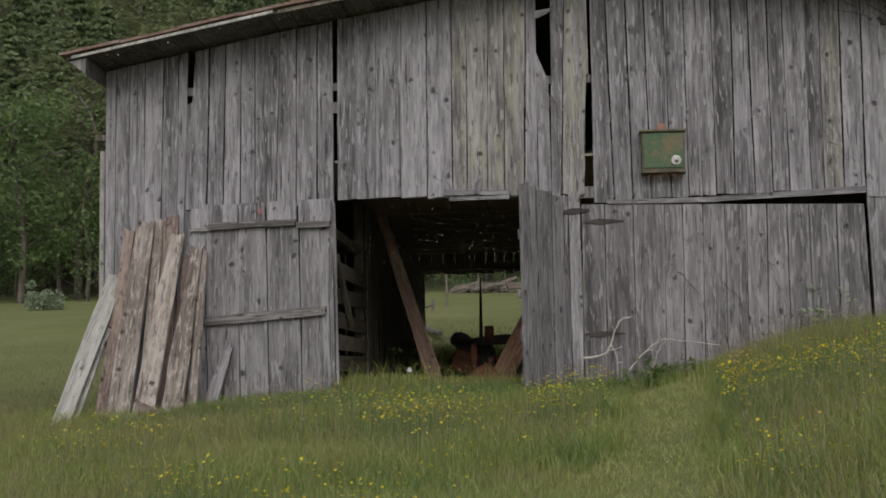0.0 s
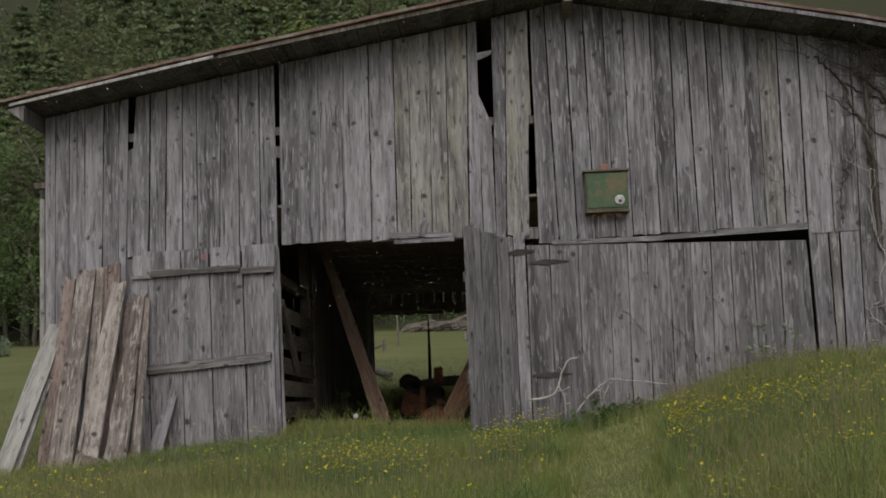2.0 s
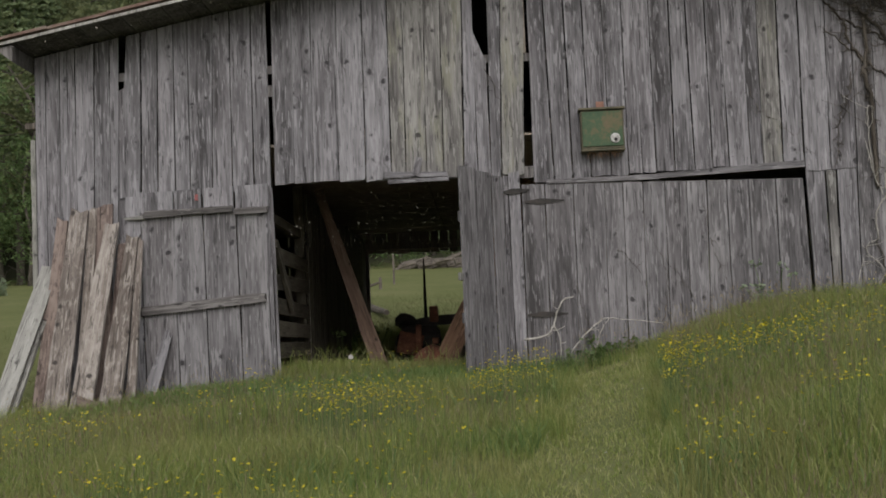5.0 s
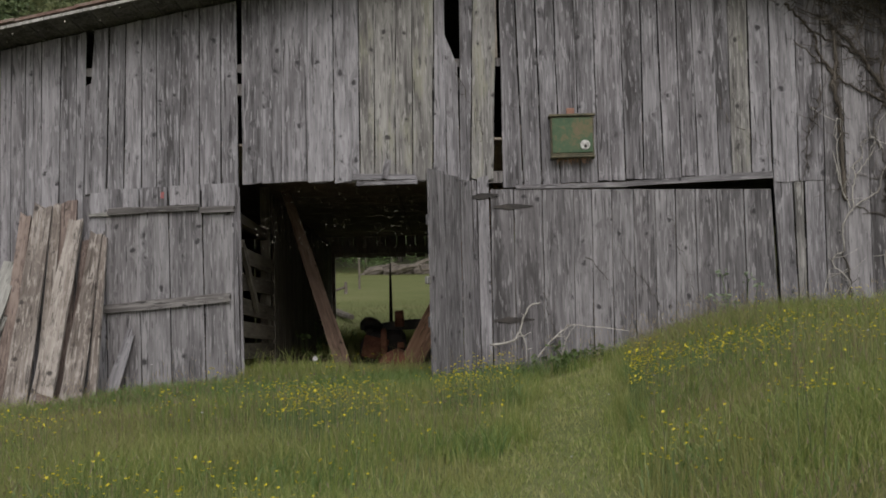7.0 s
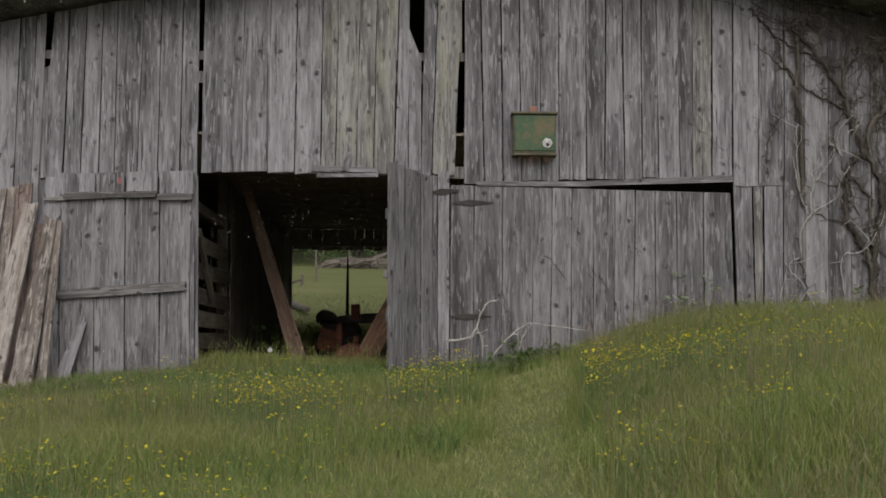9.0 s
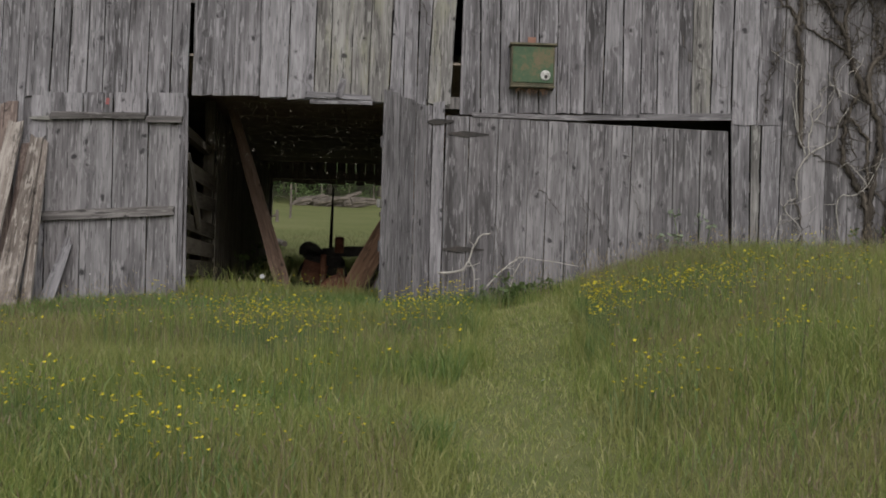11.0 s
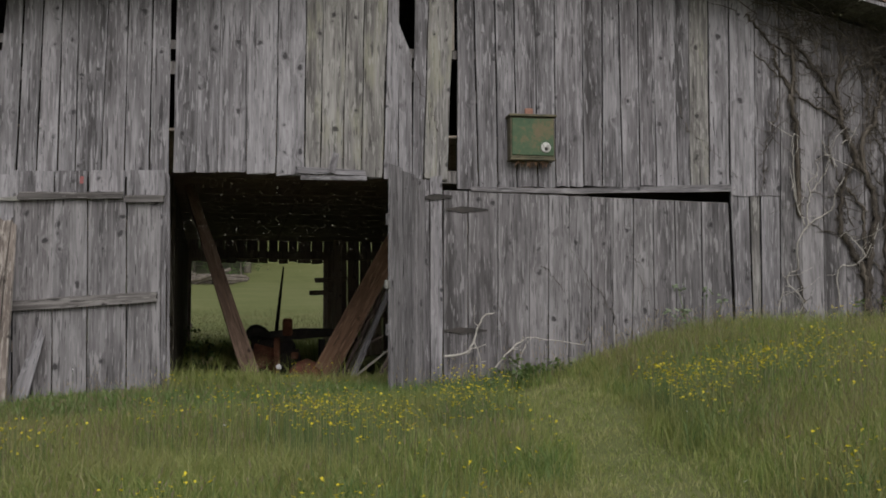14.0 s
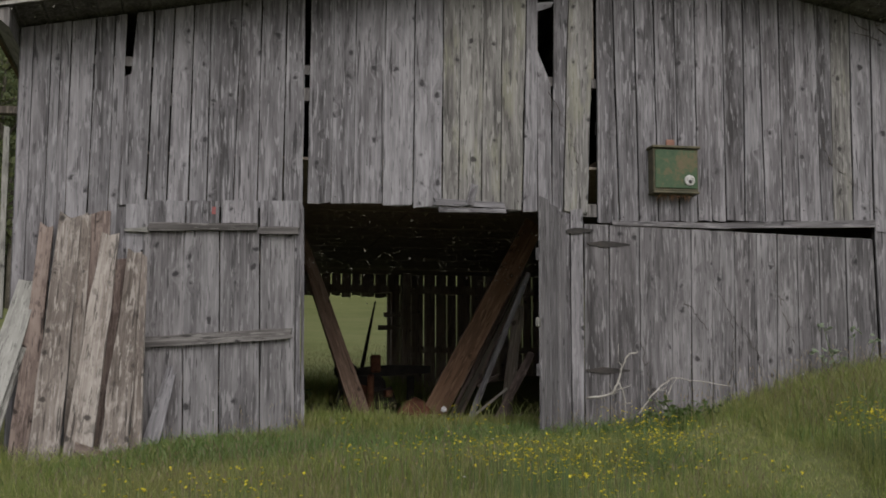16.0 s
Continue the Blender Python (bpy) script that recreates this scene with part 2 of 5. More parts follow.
M_REDPAINT = blotched("faded_red_paint", [(0.4, (0.15, 0.075, 0.075)), (0.6, (0.26, 0.07, 0.068))], 30.0, 0.7)
# unseen floor, kept pale so that it throws light up to the ceiling
M_BOUNCE_FLOOR = blotched("pale_bounce_barn_floor", [(0.4, (0.22, 0.18, 0.135)), (0.6, (0.36, 0.30, 0.225))], 1.5, 0.95)
M_FLECK = blotched("cobweb_flecks", [(0.4, (0.28, 0.255, 0.21)), (0.6, (0.42, 0.39, 0.33))], 5.0, 0.9)
M_STONE = blotched("pale_dry_log", [(0.35, (0.05, 0.041, 0.034)), (0.6, (0.15, 0.128, 0.107))], 3.0, 0.9)


def leafy(name, stops, trans=0.35, rough=0.6, patch_scale=0.0, patch=(0, 0, 0)):
    """Leaves and blades: a shade of its own for each, some light let through."""
    mat, n, l, bsdf = nodes_of(name)
    geo = n.new("ShaderNodeNewGeometry")
    r = ramp_node(n, stops)
    l.new(geo.outputs["Random Per Island"], r.inputs[0])
    col = r.outputs[0]
    if patch_scale:
        f = ramp_node(n, [(0.42, (0, 0, 0)), (0.62, (1, 1, 1))])
        l.new(noise_node(n, l, geo.outputs["Position"], patch_scale, 3.0, 0.6), f.inputs[0])
        col = mix_node(n, l, math_node(n, l, "MULTIPLY", f.outputs[0], 0.6), col, patch)
    l.new(col, bsdf.inputs["Base Color"])
    bsdf.inputs["Roughness"].default_value = rough
    bsdf.inputs["Specular IOR Level"].default_value = 0.4
    tr = n.new("ShaderNodeBsdfTranslucent")
    l.new(col, tr.inputs["Color"])
    ms = n.new("ShaderNodeMixShader")
    ms.inputs[0].default_value = trans
    l.new(bsdf.outputs[0], ms.inputs[1]), l.new(tr.outputs[0], ms.inputs[2])
    l.new(ms.outputs[0], n["Material Output"].inputs["Surface"])
    return mat


M_GRASS = leafy("tall_meadow_grass", [(0.0, (0.14, 0.20, 0.049)), (0.5, (0.228, 0.278, 0.073)), (0.85, (0.325, 0.35, 0.112)), (1.0, (0.48, 0.45, 0.225))], 0.5, patch_scale=0.9, patch=(0.30, 0.28, 0.115))
M_MOWN = leafy("mown_grass", [(0.0, (0.15, 0.21, 0.05)), (0.5, (0.25, 0.295, 0.08)), (0.8, (0.35, 0.36, 0.135)), (1.0, (0.48, 0.45, 0.24))], 0.45, patch_scale=4.0, patch=(0.40, 0.375, 0.17))
M_TUFT = leafy("rank_green_grass", [(0.0, (0.105, 0.165, 0.046)), (0.7, (0.155, 0.225, 0.066)), (1.0, (0.235, 0.30, 0.115))], 0.45, 0.42)
M_SEED = leafy("grass_seed_heads", [(0.0, (0.16, 0.125, 0.07)), (0.6, (0.23, 0.18, 0.11)), (1.0, (0.30, 0.25, 0.165))], 0.45)
M_FIELD = leafy("field_grass", [(0.0, (0.132, 0.147, 0.06)), (1.0, (0.172, 0.178, 0.078))], 0.5, patch_scale=0.35, patch=(0.19, 0.172, 0.088))
M_WEED = leafy("dark_weed_leaves", [(0.0, (0.055, 0.09, 0.024)), (1.0, (0.11, 0.155, 0.048))], 0.35)
M_YELLOW = leafy("yellow_petals", [(0.0, (0.58, 0.46, 0.02)), (1.0, (0.72, 0.6, 0.03))], 0.25)
M_PETALW = leafy("white_petals", [(0.0, (0.55, 0.53, 0.55)), (1.0, (0.7, 0.68, 0.68))], 0.25)
M_LEAF_A = leafy("mid_green_leaves", [(0.0, (0.085, 0.138, 0.05)), (0.6, (0.13, 0.19, 0.07)), (1.0, (0.18, 0.24, 0.09))], 0.5)
M_LEAF_B = leafy("dark_green_needles", [(0.0, (0.10, 0.14, 0.066)), (1.0, (0.2, 0.24, 0.11))], 0.45)
M_LEAF_C = leafy("yellow_green_leaves", [(0.0, (0.10, 0.14, 0.022)), (1.0, (0.18, 0.21, 0.045))], 0.35)
M_LEAF_D = leafy("olive_leaves", [(0.0, (0.098, 0.118, 0.054)), (1.0, (0.17, 0.186, 0.08))], 0.5)
M_LEAF_G = leafy("grey_green_leaves", [(0.0, (0.16, 0.205, 0.125)), (1.0, (0.27, 0.32, 0.21))], 0.4)

mat, n, l, bsdf = nodes_of("meadow_soil_and_thatch")
M_GROUND = mat
pos = n.new("ShaderNodeNewGeometry").outputs["Position"]
gr = ramp_node(n, [(0.35, (0.105, 0.118, 0.045)), (0.5, (0.134, 0.146, 0.057)), (0.66, (0.17, 0.168, 0.078))])
l.new(math_node(n, l, "ADD", math_node(n, l, "MULTIPLY", noise_node(n, l, pos, 0.35, 4.0), 0.5), math_node(n, l, "MULTIPLY", noise_node(n, l, pos, 9.0, 4.0), 0.5)), gr.inputs[0])
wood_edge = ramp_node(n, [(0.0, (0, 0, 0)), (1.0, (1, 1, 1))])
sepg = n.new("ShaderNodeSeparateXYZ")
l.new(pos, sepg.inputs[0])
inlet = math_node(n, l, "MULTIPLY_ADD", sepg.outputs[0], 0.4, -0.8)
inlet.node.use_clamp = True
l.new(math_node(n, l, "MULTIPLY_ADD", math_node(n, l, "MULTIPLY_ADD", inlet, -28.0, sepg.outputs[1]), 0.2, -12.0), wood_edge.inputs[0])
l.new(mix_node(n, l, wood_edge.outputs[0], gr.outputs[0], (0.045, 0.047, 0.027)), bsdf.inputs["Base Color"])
bsdf.inputs["Roughness"].default_value = 0.95
bsdf.inputs["Specular IOR Level"].default_value = 0.1


# ---- helpers for meshes ----
def link_mesh(name, verts, faces, material, smooth=False):
    me = bpy.data.meshes.new(name)
    me.from_pydata(verts, [], faces)
    me.materials.append(material)
    if smooth:
        me.polygons.foreach_set("use_smooth", [True] * len(me.polygons))
    me.update()
    return me


def child(name, me, parent, m=None, label=""):
    ob = new(name, me)
    ob.parent = parent
    if m is not None:
        ob.matrix_basis = m
    if label:
        ob["label"] = label
    return ob


def box_data(x0, x1, y0, y1, z0, z1):
    v = [(x, y, z) for x in (x0, x1) for y in (y0, y1) for z in (z0, z1)]
    f = [(0, 1, 3, 2), (4, 6, 7, 5), (0, 4, 5, 1), (2, 3, 7, 6), (0, 2, 6, 4), (1, 5, 7, 3)]
    return v, f


def bevel_box(name, x0, x1, y0, y1, z0, z1, material, b=0.006):
    bm = bmesh.new()
    v, f = box_data(x0, x1, y0, y1, z0, z1)
    vs = [bm.verts.new(p) for p in v]
    for q in f:
        bm.faces.new([vs[i] for i in q])
    bmesh.ops.recalc_face_normals(bm, faces=bm.faces)
    bmesh.ops.bevel(bm, geom=list(bm.edges), offset=b, segments=1, affect="EDGES")
    me = bpy.data.meshes.new(name)
    bm.to_mesh(me)
    bm.free()
    me.materials.append(material)
    return me


def join_boxes(name, boxes, material):
    verts, faces = [], []
    for b in boxes:
        v, f = box_data(*b)
        k = len(verts)
        verts += v
        faces += [tuple(i + k for i in q) for q in f]
    return link_mesh(name, verts, faces, material)


def plank_mesh(name, rng, length, w0, w1, thick, material, rag0=0.01, rag1=0.01, wob=0.007, slant=0.0, bend=0.0, skew=0.0):
    """A sawn board along its own z, front towards -y: uneven edges, ragged ends, a little cupped. slant: how much higher its right end is; skew: how far its top stands to the right."""
    rows = max(2, min(6, int(length / (0.45 if wob < 0.01 else 0.25))))
    cols = 3
    verts = []
    cup = rng.uniform(-0.005, 0.005)
    for side in (0, 1):
        for i in range(rows + 1):
            f = i / rows
            w = w0 + (w1 - w0) * f
            sh = rng.uniform(-wob, wob) if side == 0 and 0 < i < rows else 0.0
            for j in range(cols):
                u = j / (cols - 1) - 0.5
                z = f * length
                if i == 0:
                    z += rng.uniform(-rag0, rag0)
                if i == rows:
                    z += rng.uniform(-rag1, rag1) + slant * u
                y = (-thick if side == 0 else 0.0) + cup * (1 - 4 * u * u) + bend * 4 * f * (1 - f)
                verts.append((u * w + skew * f + sh * (1 if j else -1) * 0.7, y, z))
    per = (rows + 1) * cols
    faces = []
    for i in range(rows):
        for j in range(cols - 1):
            a = i * cols + j
            faces.append((a, a + 1, a + 1 + cols, a + cols))
            b = a + per
            faces.append((b, b + cols, b + 1 + cols, b + 1))
        a, b = i * cols, i * cols + cols - 1
        faces.append((a, a + cols, a + cols + per, a + per))
        faces.append((b, b + per, b + cols + per, b + cols))
    for j in range(cols - 1):
        a = j
        faces.append((a, a + per, a + 1 + per, a + 1))
        t = rows * cols + j
        faces.append((t, t + 1, t + 1 + per, t + per))
    return link_mesh(name, verts, faces, material)


def between(p, q, width_dir=(1, 0, 0)):
    """The pose of a piece along its own z that runs from p to q, its width along width_dir."""
    p, q = Vector(p), Vector(q)
    z = (q - p).normalized()
    x = Vector(width_dir)
    x = (x - z * x.dot(z)).normalized()
    y = z.cross(x)
    m = Matrix((x, y, z)).transposed().to_4x4()
    return Matrix.Translation(p) @ m


def tube_data(pts, radii, sides=7):
    verts, faces = [], []
    pts = [Vector(p) for p in pts]
    ref = Vector((0.31, 0.92, 0.24)).normalized()
    for i, p in enumerate(pts):
        d = (pts[min(i + 1, len(pts) - 1)] - pts[max(i - 1, 0)]).normalized()
        a = d.cross(ref)
        if a.length < 0.05:
            a = d.cross(Vector((1, 0, 0)))
        a.normalize()
        b = d.cross(a)
        for k in range(sides):
            t = 2 * math.pi * k / sides
            verts.append(tuple(p + (a * math.cos(t) + b * math.sin(t)) * radii[i]))
    for i in range(len(pts) - 1):
        for k in range(sides):
            k2 = (k + 1) % sides
            faces.append((i * sides + k, i * sides + k2, (i + 1) * sides + k2, (i + 1) * sides + k))
    faces.append(tuple(range(sides))[::-1])
    faces.append(tuple((len(pts) - 1) * sides + k for k in range(sides)))
    return verts, faces


def join_data(items):
    verts, faces = [], []
    for v, f in items:
        k = len(verts)
        verts += v
        faces += [tuple(i + k for i in q) for q in f]
    return verts, faces


def smooth_line(pts, steps=5, wob=0.0, rng=random):
    """A Catmull-Rom line through pts."""
    P = [Vector(p) for p in pts]
    P = [P[0] * 2 - P[1]] + P + [P[-1] * 2 - P[-2]]
    out = []
    for i in range(1, len(P) - 2):
        for s in range(steps):
            t = s / steps
            a, b, c, d = P[i - 1], P[i], P[i + 1], P[i + 2]
            v = 0.5 * (2 * b + (c - a) * t + (2 * a - 5 * b + 4 * c - d) * t * t + (3 * b - a - 3 * c + d) * t ** 3)
            out.append(v + Vector([rng.uniform(-wob, wob) for _ in range(3)]))
    out.append(P[-2])
    return out


def quads_mesh(name, V, material, per=4):
    """A mesh of loose faces of per corners from an array (count, per, 3)."""
    count = len(V)
    me = bpy.data.meshes.new(name)
    me.vertices.add(count * per)
    me.vertices.foreach_set("co", np.ascontiguousarray(V, dtype=np.float32).ravel())
    me.loops.add(count * per)
    me.loops.foreach_set("vertex_index", np.arange(count * per, dtype=np.int32))
    me.polygons.add(count)
    me.polygons.foreach_set("loop_start", np.arange(0, count * per, per, dtype=np.int32))
    me.materials.append(material)
    me.update(calc_edges=True)
    return me


def empty_thing(name, label, category, group="", m=None):
    ob = new(name)
    if m is not None:
        ob.matrix_basis = m
    return tagged(ob, label, category, group)


# ---- ground ----
GX = np.array([-60, -20, -6, -3, -1.5, 0, 3.3, 4.0, 4.8, 5.5, 6.4, 8.4, 11, 20, 60.0])
GZ = np.array([-1.6, -0.9, -0.6, -0.50, -0.36, -0.22, -0.22, -0.06, 0.14, 0.30, 0.42, 0.52, 0.7, 1.2, 2.6])
GY = np.array([-80, -30, -16, 0, 12, 30, 60, 75, 110, 140, 170, 260.0])
GH = np.array([-6.5, -2.9, -1.52, 0.0, 0.30, 2.0, 4.75, 7.2, 26, 47, 74, 130.0])


def ground_z(x, y):
    """Height of the ground, for numbers or arrays."""
    far = np.clip((np.asarray(y) - 5.0) / 25.0, 0, 1)
    return np.interp(x, GX, GZ) * (1 - far) + 0.3 * far + np.interp(y, GY, GH)


def path_side(x, y):
    """Metres from the middle of the mown strip that leads up to the barn."""
    mid = np.interp(y, [-14, -8, -6, -4.5, -3, -1], [2.6, 3.13, 3.29, 3.53, 3.66, 3.8])
    return np.abs(x - mid) + np.where(y > -0.9, 1.0 + (y + 0.9) * 3, 0.0)


xs = np.concatenate([np.linspace(-220, -24, 12), np.linspace(-20, -6, 12), np.linspace(-5, 11, 65), np.linspace(13, 30, 12), np.linspace(36, 220, 12)])
ys = np.concatenate([np.linspace(-160, -24, 10), np.linspace(-20, -9, 14), np.linspace(-8.7, 2, 44), np.linspace(3, 60, 30), np.linspace(66, 260, 24)])
gx, gy = np.meshgrid(xs, ys)
gz = ground_z(gx, gy) + 0.035 * np.sin(gx * 1.9 + 1) * np.sin(gy * 1.6) * (gy < 2)
verts = np.stack([gx, gy, gz], -1).reshape(-1, 3).tolist()
nx = len(xs)
faces = [(j * nx + i, j * nx + i + 1, (j + 1) * nx + i + 1, (j + 1) * nx + i) for j in range(len(ys) - 1) for i in range(nx - 1)]
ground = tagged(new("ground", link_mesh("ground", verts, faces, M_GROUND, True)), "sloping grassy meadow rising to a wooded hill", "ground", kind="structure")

# ---- barn ----
RX = [-3.12, -0.52, 1.93, 3.6, 6.98, 10.3]
RZ = [3.86, 4.36, 4.78, 5.075, 4.40, 3.603]
LEFT, RIGHT, DEEP, RIDGE = -2.87, 9.9, 12.3, 3.6


def roof_z(x):
    return float(np.interp(x, RX, RZ))


barn = empty_thing("barn", "old weathered grey board barn with sagging rusty tin roof", "barn")
rng = random.Random(4)

frame_boxes = [(LEFT, -0.06, 0.01, 0.13, 3.1, 3.24), (-0.06, 3.06, 0.01, 0.13, 3.22, 3.36), (3.18, RIGHT, 0.01, 0.13, 3.0, 3.14),
               (LEFT, RIGHT - 0.5, 0.01, 0.13, 3.5, 3.6), (0.1, 2.78, 0.01, 0.12, 2.18, 2.34), (2.97, RIGHT, 0.01, 0.12, 2.08, 2.22),
               (LEFT + 0.02, LEFT + 0.16, 0.012, 0.14, -0.6, 3.68), (-0.16, -0.03, 0.012, 0.14, -0.5, 3.2), (2.80, 2.95, 0.012, 0.14, -0.5, 3.2),
               (3.2, 3.34, 0.012, 0.14, 2.22, 4.8), (6.42, 6.56, 0.012, 0.14, -0.2, 3.0), (LEFT, -1.8, 0.012, 0.12, 1.0, 1.12), (6.5, RIGHT, 0.012, 0.12, 1.2, 1.32)]
front_wall = child("front_wall", join_boxes("front_wall", frame_boxes, M_BATTEN), barn)


def wall_board(sa, sb, z0, z1a, z1b, material=None, y=-0.004, parent=None, rag=0.012, name="board", thick=0.025, gap=0.009, at=(2.2, 4.2), wob=0.008):
    """One upright board of a wall that faces -y, between two seams and from z0 up to z1a (left) and z1b (right). A seam is one x, or its x at the two heights in at."""
    def seam_x(sm, z):
        return sm if isinstance(sm, (int, float)) else sm[0] + (sm[1] - sm[0]) * (z - at[0]) / (at[1] - at[0])

    z1 = (z1a + z1b) / 2
    g = gap * rng.uniform(0.5, 2.4)
    w0, w1 = seam_x(sb, z0) - seam_x(sa, z0) - g, seam_x(sb, z1) - seam_x(sa, z1) - g * rng.uniform(0.5, 1.3)
    c0, c1 = (seam_x(sa, z0) + seam_x(sb, z0)) / 2, (seam_x(sa, z1) + seam_x(sb, z1)) / 2
    me = plank_mesh(name, rng, z1 - z0, w0, w1, thick, material or M_BOARD, rag, 0.004, wob, z1b - z1a, skew=c1 - c0)
    m = Matrix.Translation((c0, y - rng.uniform(0, 0.009), z0)) @ pose(0, 0, 0, 0, 0, rng.uniform(-1.3, 1.3))
    return child(name, me, parent or front_wall, m)


def top(x):
    return roof_z(x) - 0.075


def board_row(seams, z0, material=None, special=(), y=-0.004, rag=0.012, rise=0.0):
    """Upright boards between each two seams, up to the roof; special: the numbers of those with lichen."""
    for i, (a, b) in enumerate(zip(seams, seams[1:])):
        zb = z0 + rise * (a[0] - seams[0][0]) + rng.uniform(-0.007, 0.007)
        wall_board(a, b, zb, top(a[1]), top(b[1]), M_LICHEN if i in special else material, y, rag=rag)


# upper boards over the doors and down the corner: seams at two heights
SEAMS_A = [(-2.868, -2.868), (-2.745, -2.738), (-2.577, -2.558), (-2.482, -2.468), (-2.381, -2.369), (-2.161, -2.123), (-1.96, -1.94), (-1.868, -1.818)]
board_row(SEAMS_A, -0.65)
wall_board(-1.93, -1.70, -0.6, 3.35, 3.45, y=0.024, rag=0.03)
SEAMS_B = [(-1.862, -1.728), (-1.591, -1.552), (-1.385, -1.345), (-1.174, -1.153), (-0.984, -0.985), (-0.723, -0.673), (-0.479, -0.458), (-0.22, -0.204), (-0.004, -0.004)]
board_row(SEAMS_B, 2.06)
SEAMS_C = [(0.034, 0.051), (0.276, 0.298), (0.505, 0.53), (0.817, 0.846), (1.135, 1.154), (1.45, 1.468), (1.626, 1.65), (1.874, 1.907), (2.073, 2.109), (2.318, 2.372)]
board_row(SEAMS_C, 2.145, special=(5, 6, 7, 8), rag=0.012, rise=-0.012)
# the board beside the hole has split away at its upper end
wall_board((2.32, 2.374), (2.49, 2.505), 2.12, top(2.37), top(2.505), rag=0.02)
split = plank_mesh("board", rng, 1.58, 0.15, 0.145, 0.025, M_BOARD, 0.02, 0.03, 0.004, -0.36)
child("board", split, front_wall, Matrix.Translation((2.568, -0.006, 2.12)))
child("board", plank_mesh("board", rng, 0.2, 0.1, 0.05, 0.02, M_BOARD, 0.03, 0.03), front_wall, between((2.48, 0.004, 4.36), (2.68, 0.004, 4.41), (0, 0, -1)))
wall_board((2.64, 2.676), (2.773, 2.841), 2.1, top(2.676), top(2.841), rag=0.02)
wall_board((2.776, 2.843), (3.046, 3.122), 2.12, top(2.843), top(3.122), M_LICHEN, rag=0.02)
wall_board(3.08, 3.135, 3.6, top(3.08), top(3.135), M_INSIDE, y=0.002)
SEAMS_D = [(3.145, 3.156), (3.396, 3.359), (3.616, 3.595), (3.842, 3.825), (4.078, 4.056), (4.294, 4.297), (4.453, 4.438), (4.615, 4.62), (4.837, 4.86), (5.078, 5.066), (5.285, 5.291), (5.484, 5.479), (5.745, 5.729), (5.886, 5.906), (6.122, 6.15), (6.372, 6.405)]
board_row(SEAMS_D, 2.03, special=(13,), rise=0.027)
SEAMS_E = [(6.376, 6.41), (6.682, 6.715), (6.988, 7.025), (7.24, 7.27), (7.525, 7.56), (7.785, 7.8), (8.042, 8.06), (8.3, 8.3), (8.55, 8.55), (8.8, 8.8), (9.1, 9.1), (9.36, 9.36), (9.62, 9.62), (9.9, 9.9)]
board_row(SEAMS_E[:3], 2.0, y=-0.01)
board_row(SEAMS_E[2:], 0.12, M_DOOR, y=-0.01)
for a, b, m in (((6.40, 6.372), (6.615, 6.604), None), ((6.618, 6.607), (6.725, 6.742), M_LICHEN), ((6.728, 6.744), (6.962, 6.984), None)):
    wall_board(a, b, 0.1, 2.012, 2.012, m, y=0.003, at=(0.75, 2.0))

# header strip over the wide door, and the scraps over the opening
child("header_strip", plank_mesh("header_strip", rng, 1.34, 0.05, 0.062, 0.03, M_DOOR, 0.01, 0.004, 0.004), front_wall, between((3.3, -0.036, 2.012), (4.64, -0.036, 2.012), (0, 0, -1)))
child("header_strip", plank_mesh("header_strip", rng, 1.76, 0.06, 0.085, 0.03, M_DOOR, 0.004, 0.008, 0.004), front_wall, between((4.61, -0.04, 2.018), (6.37, -0.04, 2.088), (0, 0, -1)))
child("header_scrap", plank_mesh("header_scrap", rng, 0.76, 0.075, 0.06, 0.03, M_BOARD, 0.02, 0.02), front_wall, between((1.36, -0.04, 2.185), (2.10, -0.04, 2.165), (0, 0, -1)))
child("header_scrap", plank_mesh("header_scrap", rng, 0.72, 0.05, 0.045, 0.03, M_BOARD, 0.01, 0.01), front_wall, between((1.41, -0.045, 2.10), (2.13, -0.045, 2.105), (0, 0, -1)))
child("batten_scrap", plank_mesh("batten_scrap", rng, 0.24, 0.085, 0.075, 0.02, M_BOARD, 0.01, 0.01), front_wall, pose(1.735, -0.075, 2.15, 0, 14, 0))


def hinge(parent, x0, x1, z, y, drop=0.0):
    """A hand-forged strap hinge: a tapered leaf with a swollen middle and bolt heads."""
    L = x1 - x0
    pts = []
    for f, h in ((0, 0.012), (0.15, 0.018), (0.35, 0.036), (0.6, 0.03), (0.85, 0.015), (1.0, 0.009)):
        pts.append((f, h))
    verts, faces = [], []
    for f, h in pts:
        for s in (1, -1):
            for yy in (0.0, -0.012):
                verts.append((x0 + f * L, y + yy, z + drop * f + s * h))
    for i in range(len(pts) - 1):
        a, b = i * 4, i * 4 + 4
        faces += [(a + 1, a + 3, b + 3, b + 1), (a, b, b + 2, a + 2), (a, a + 1, b + 1, b), (a + 2, b + 2, b + 3, a + 3)]
    faces += [(0, 2, 3, 1), (20, 21, 23, 22)]
    hg = child("hinge", link_mesh("hinge", verts, faces, M_IRON), parent, label="dark rusted strap hinge")
    return hg


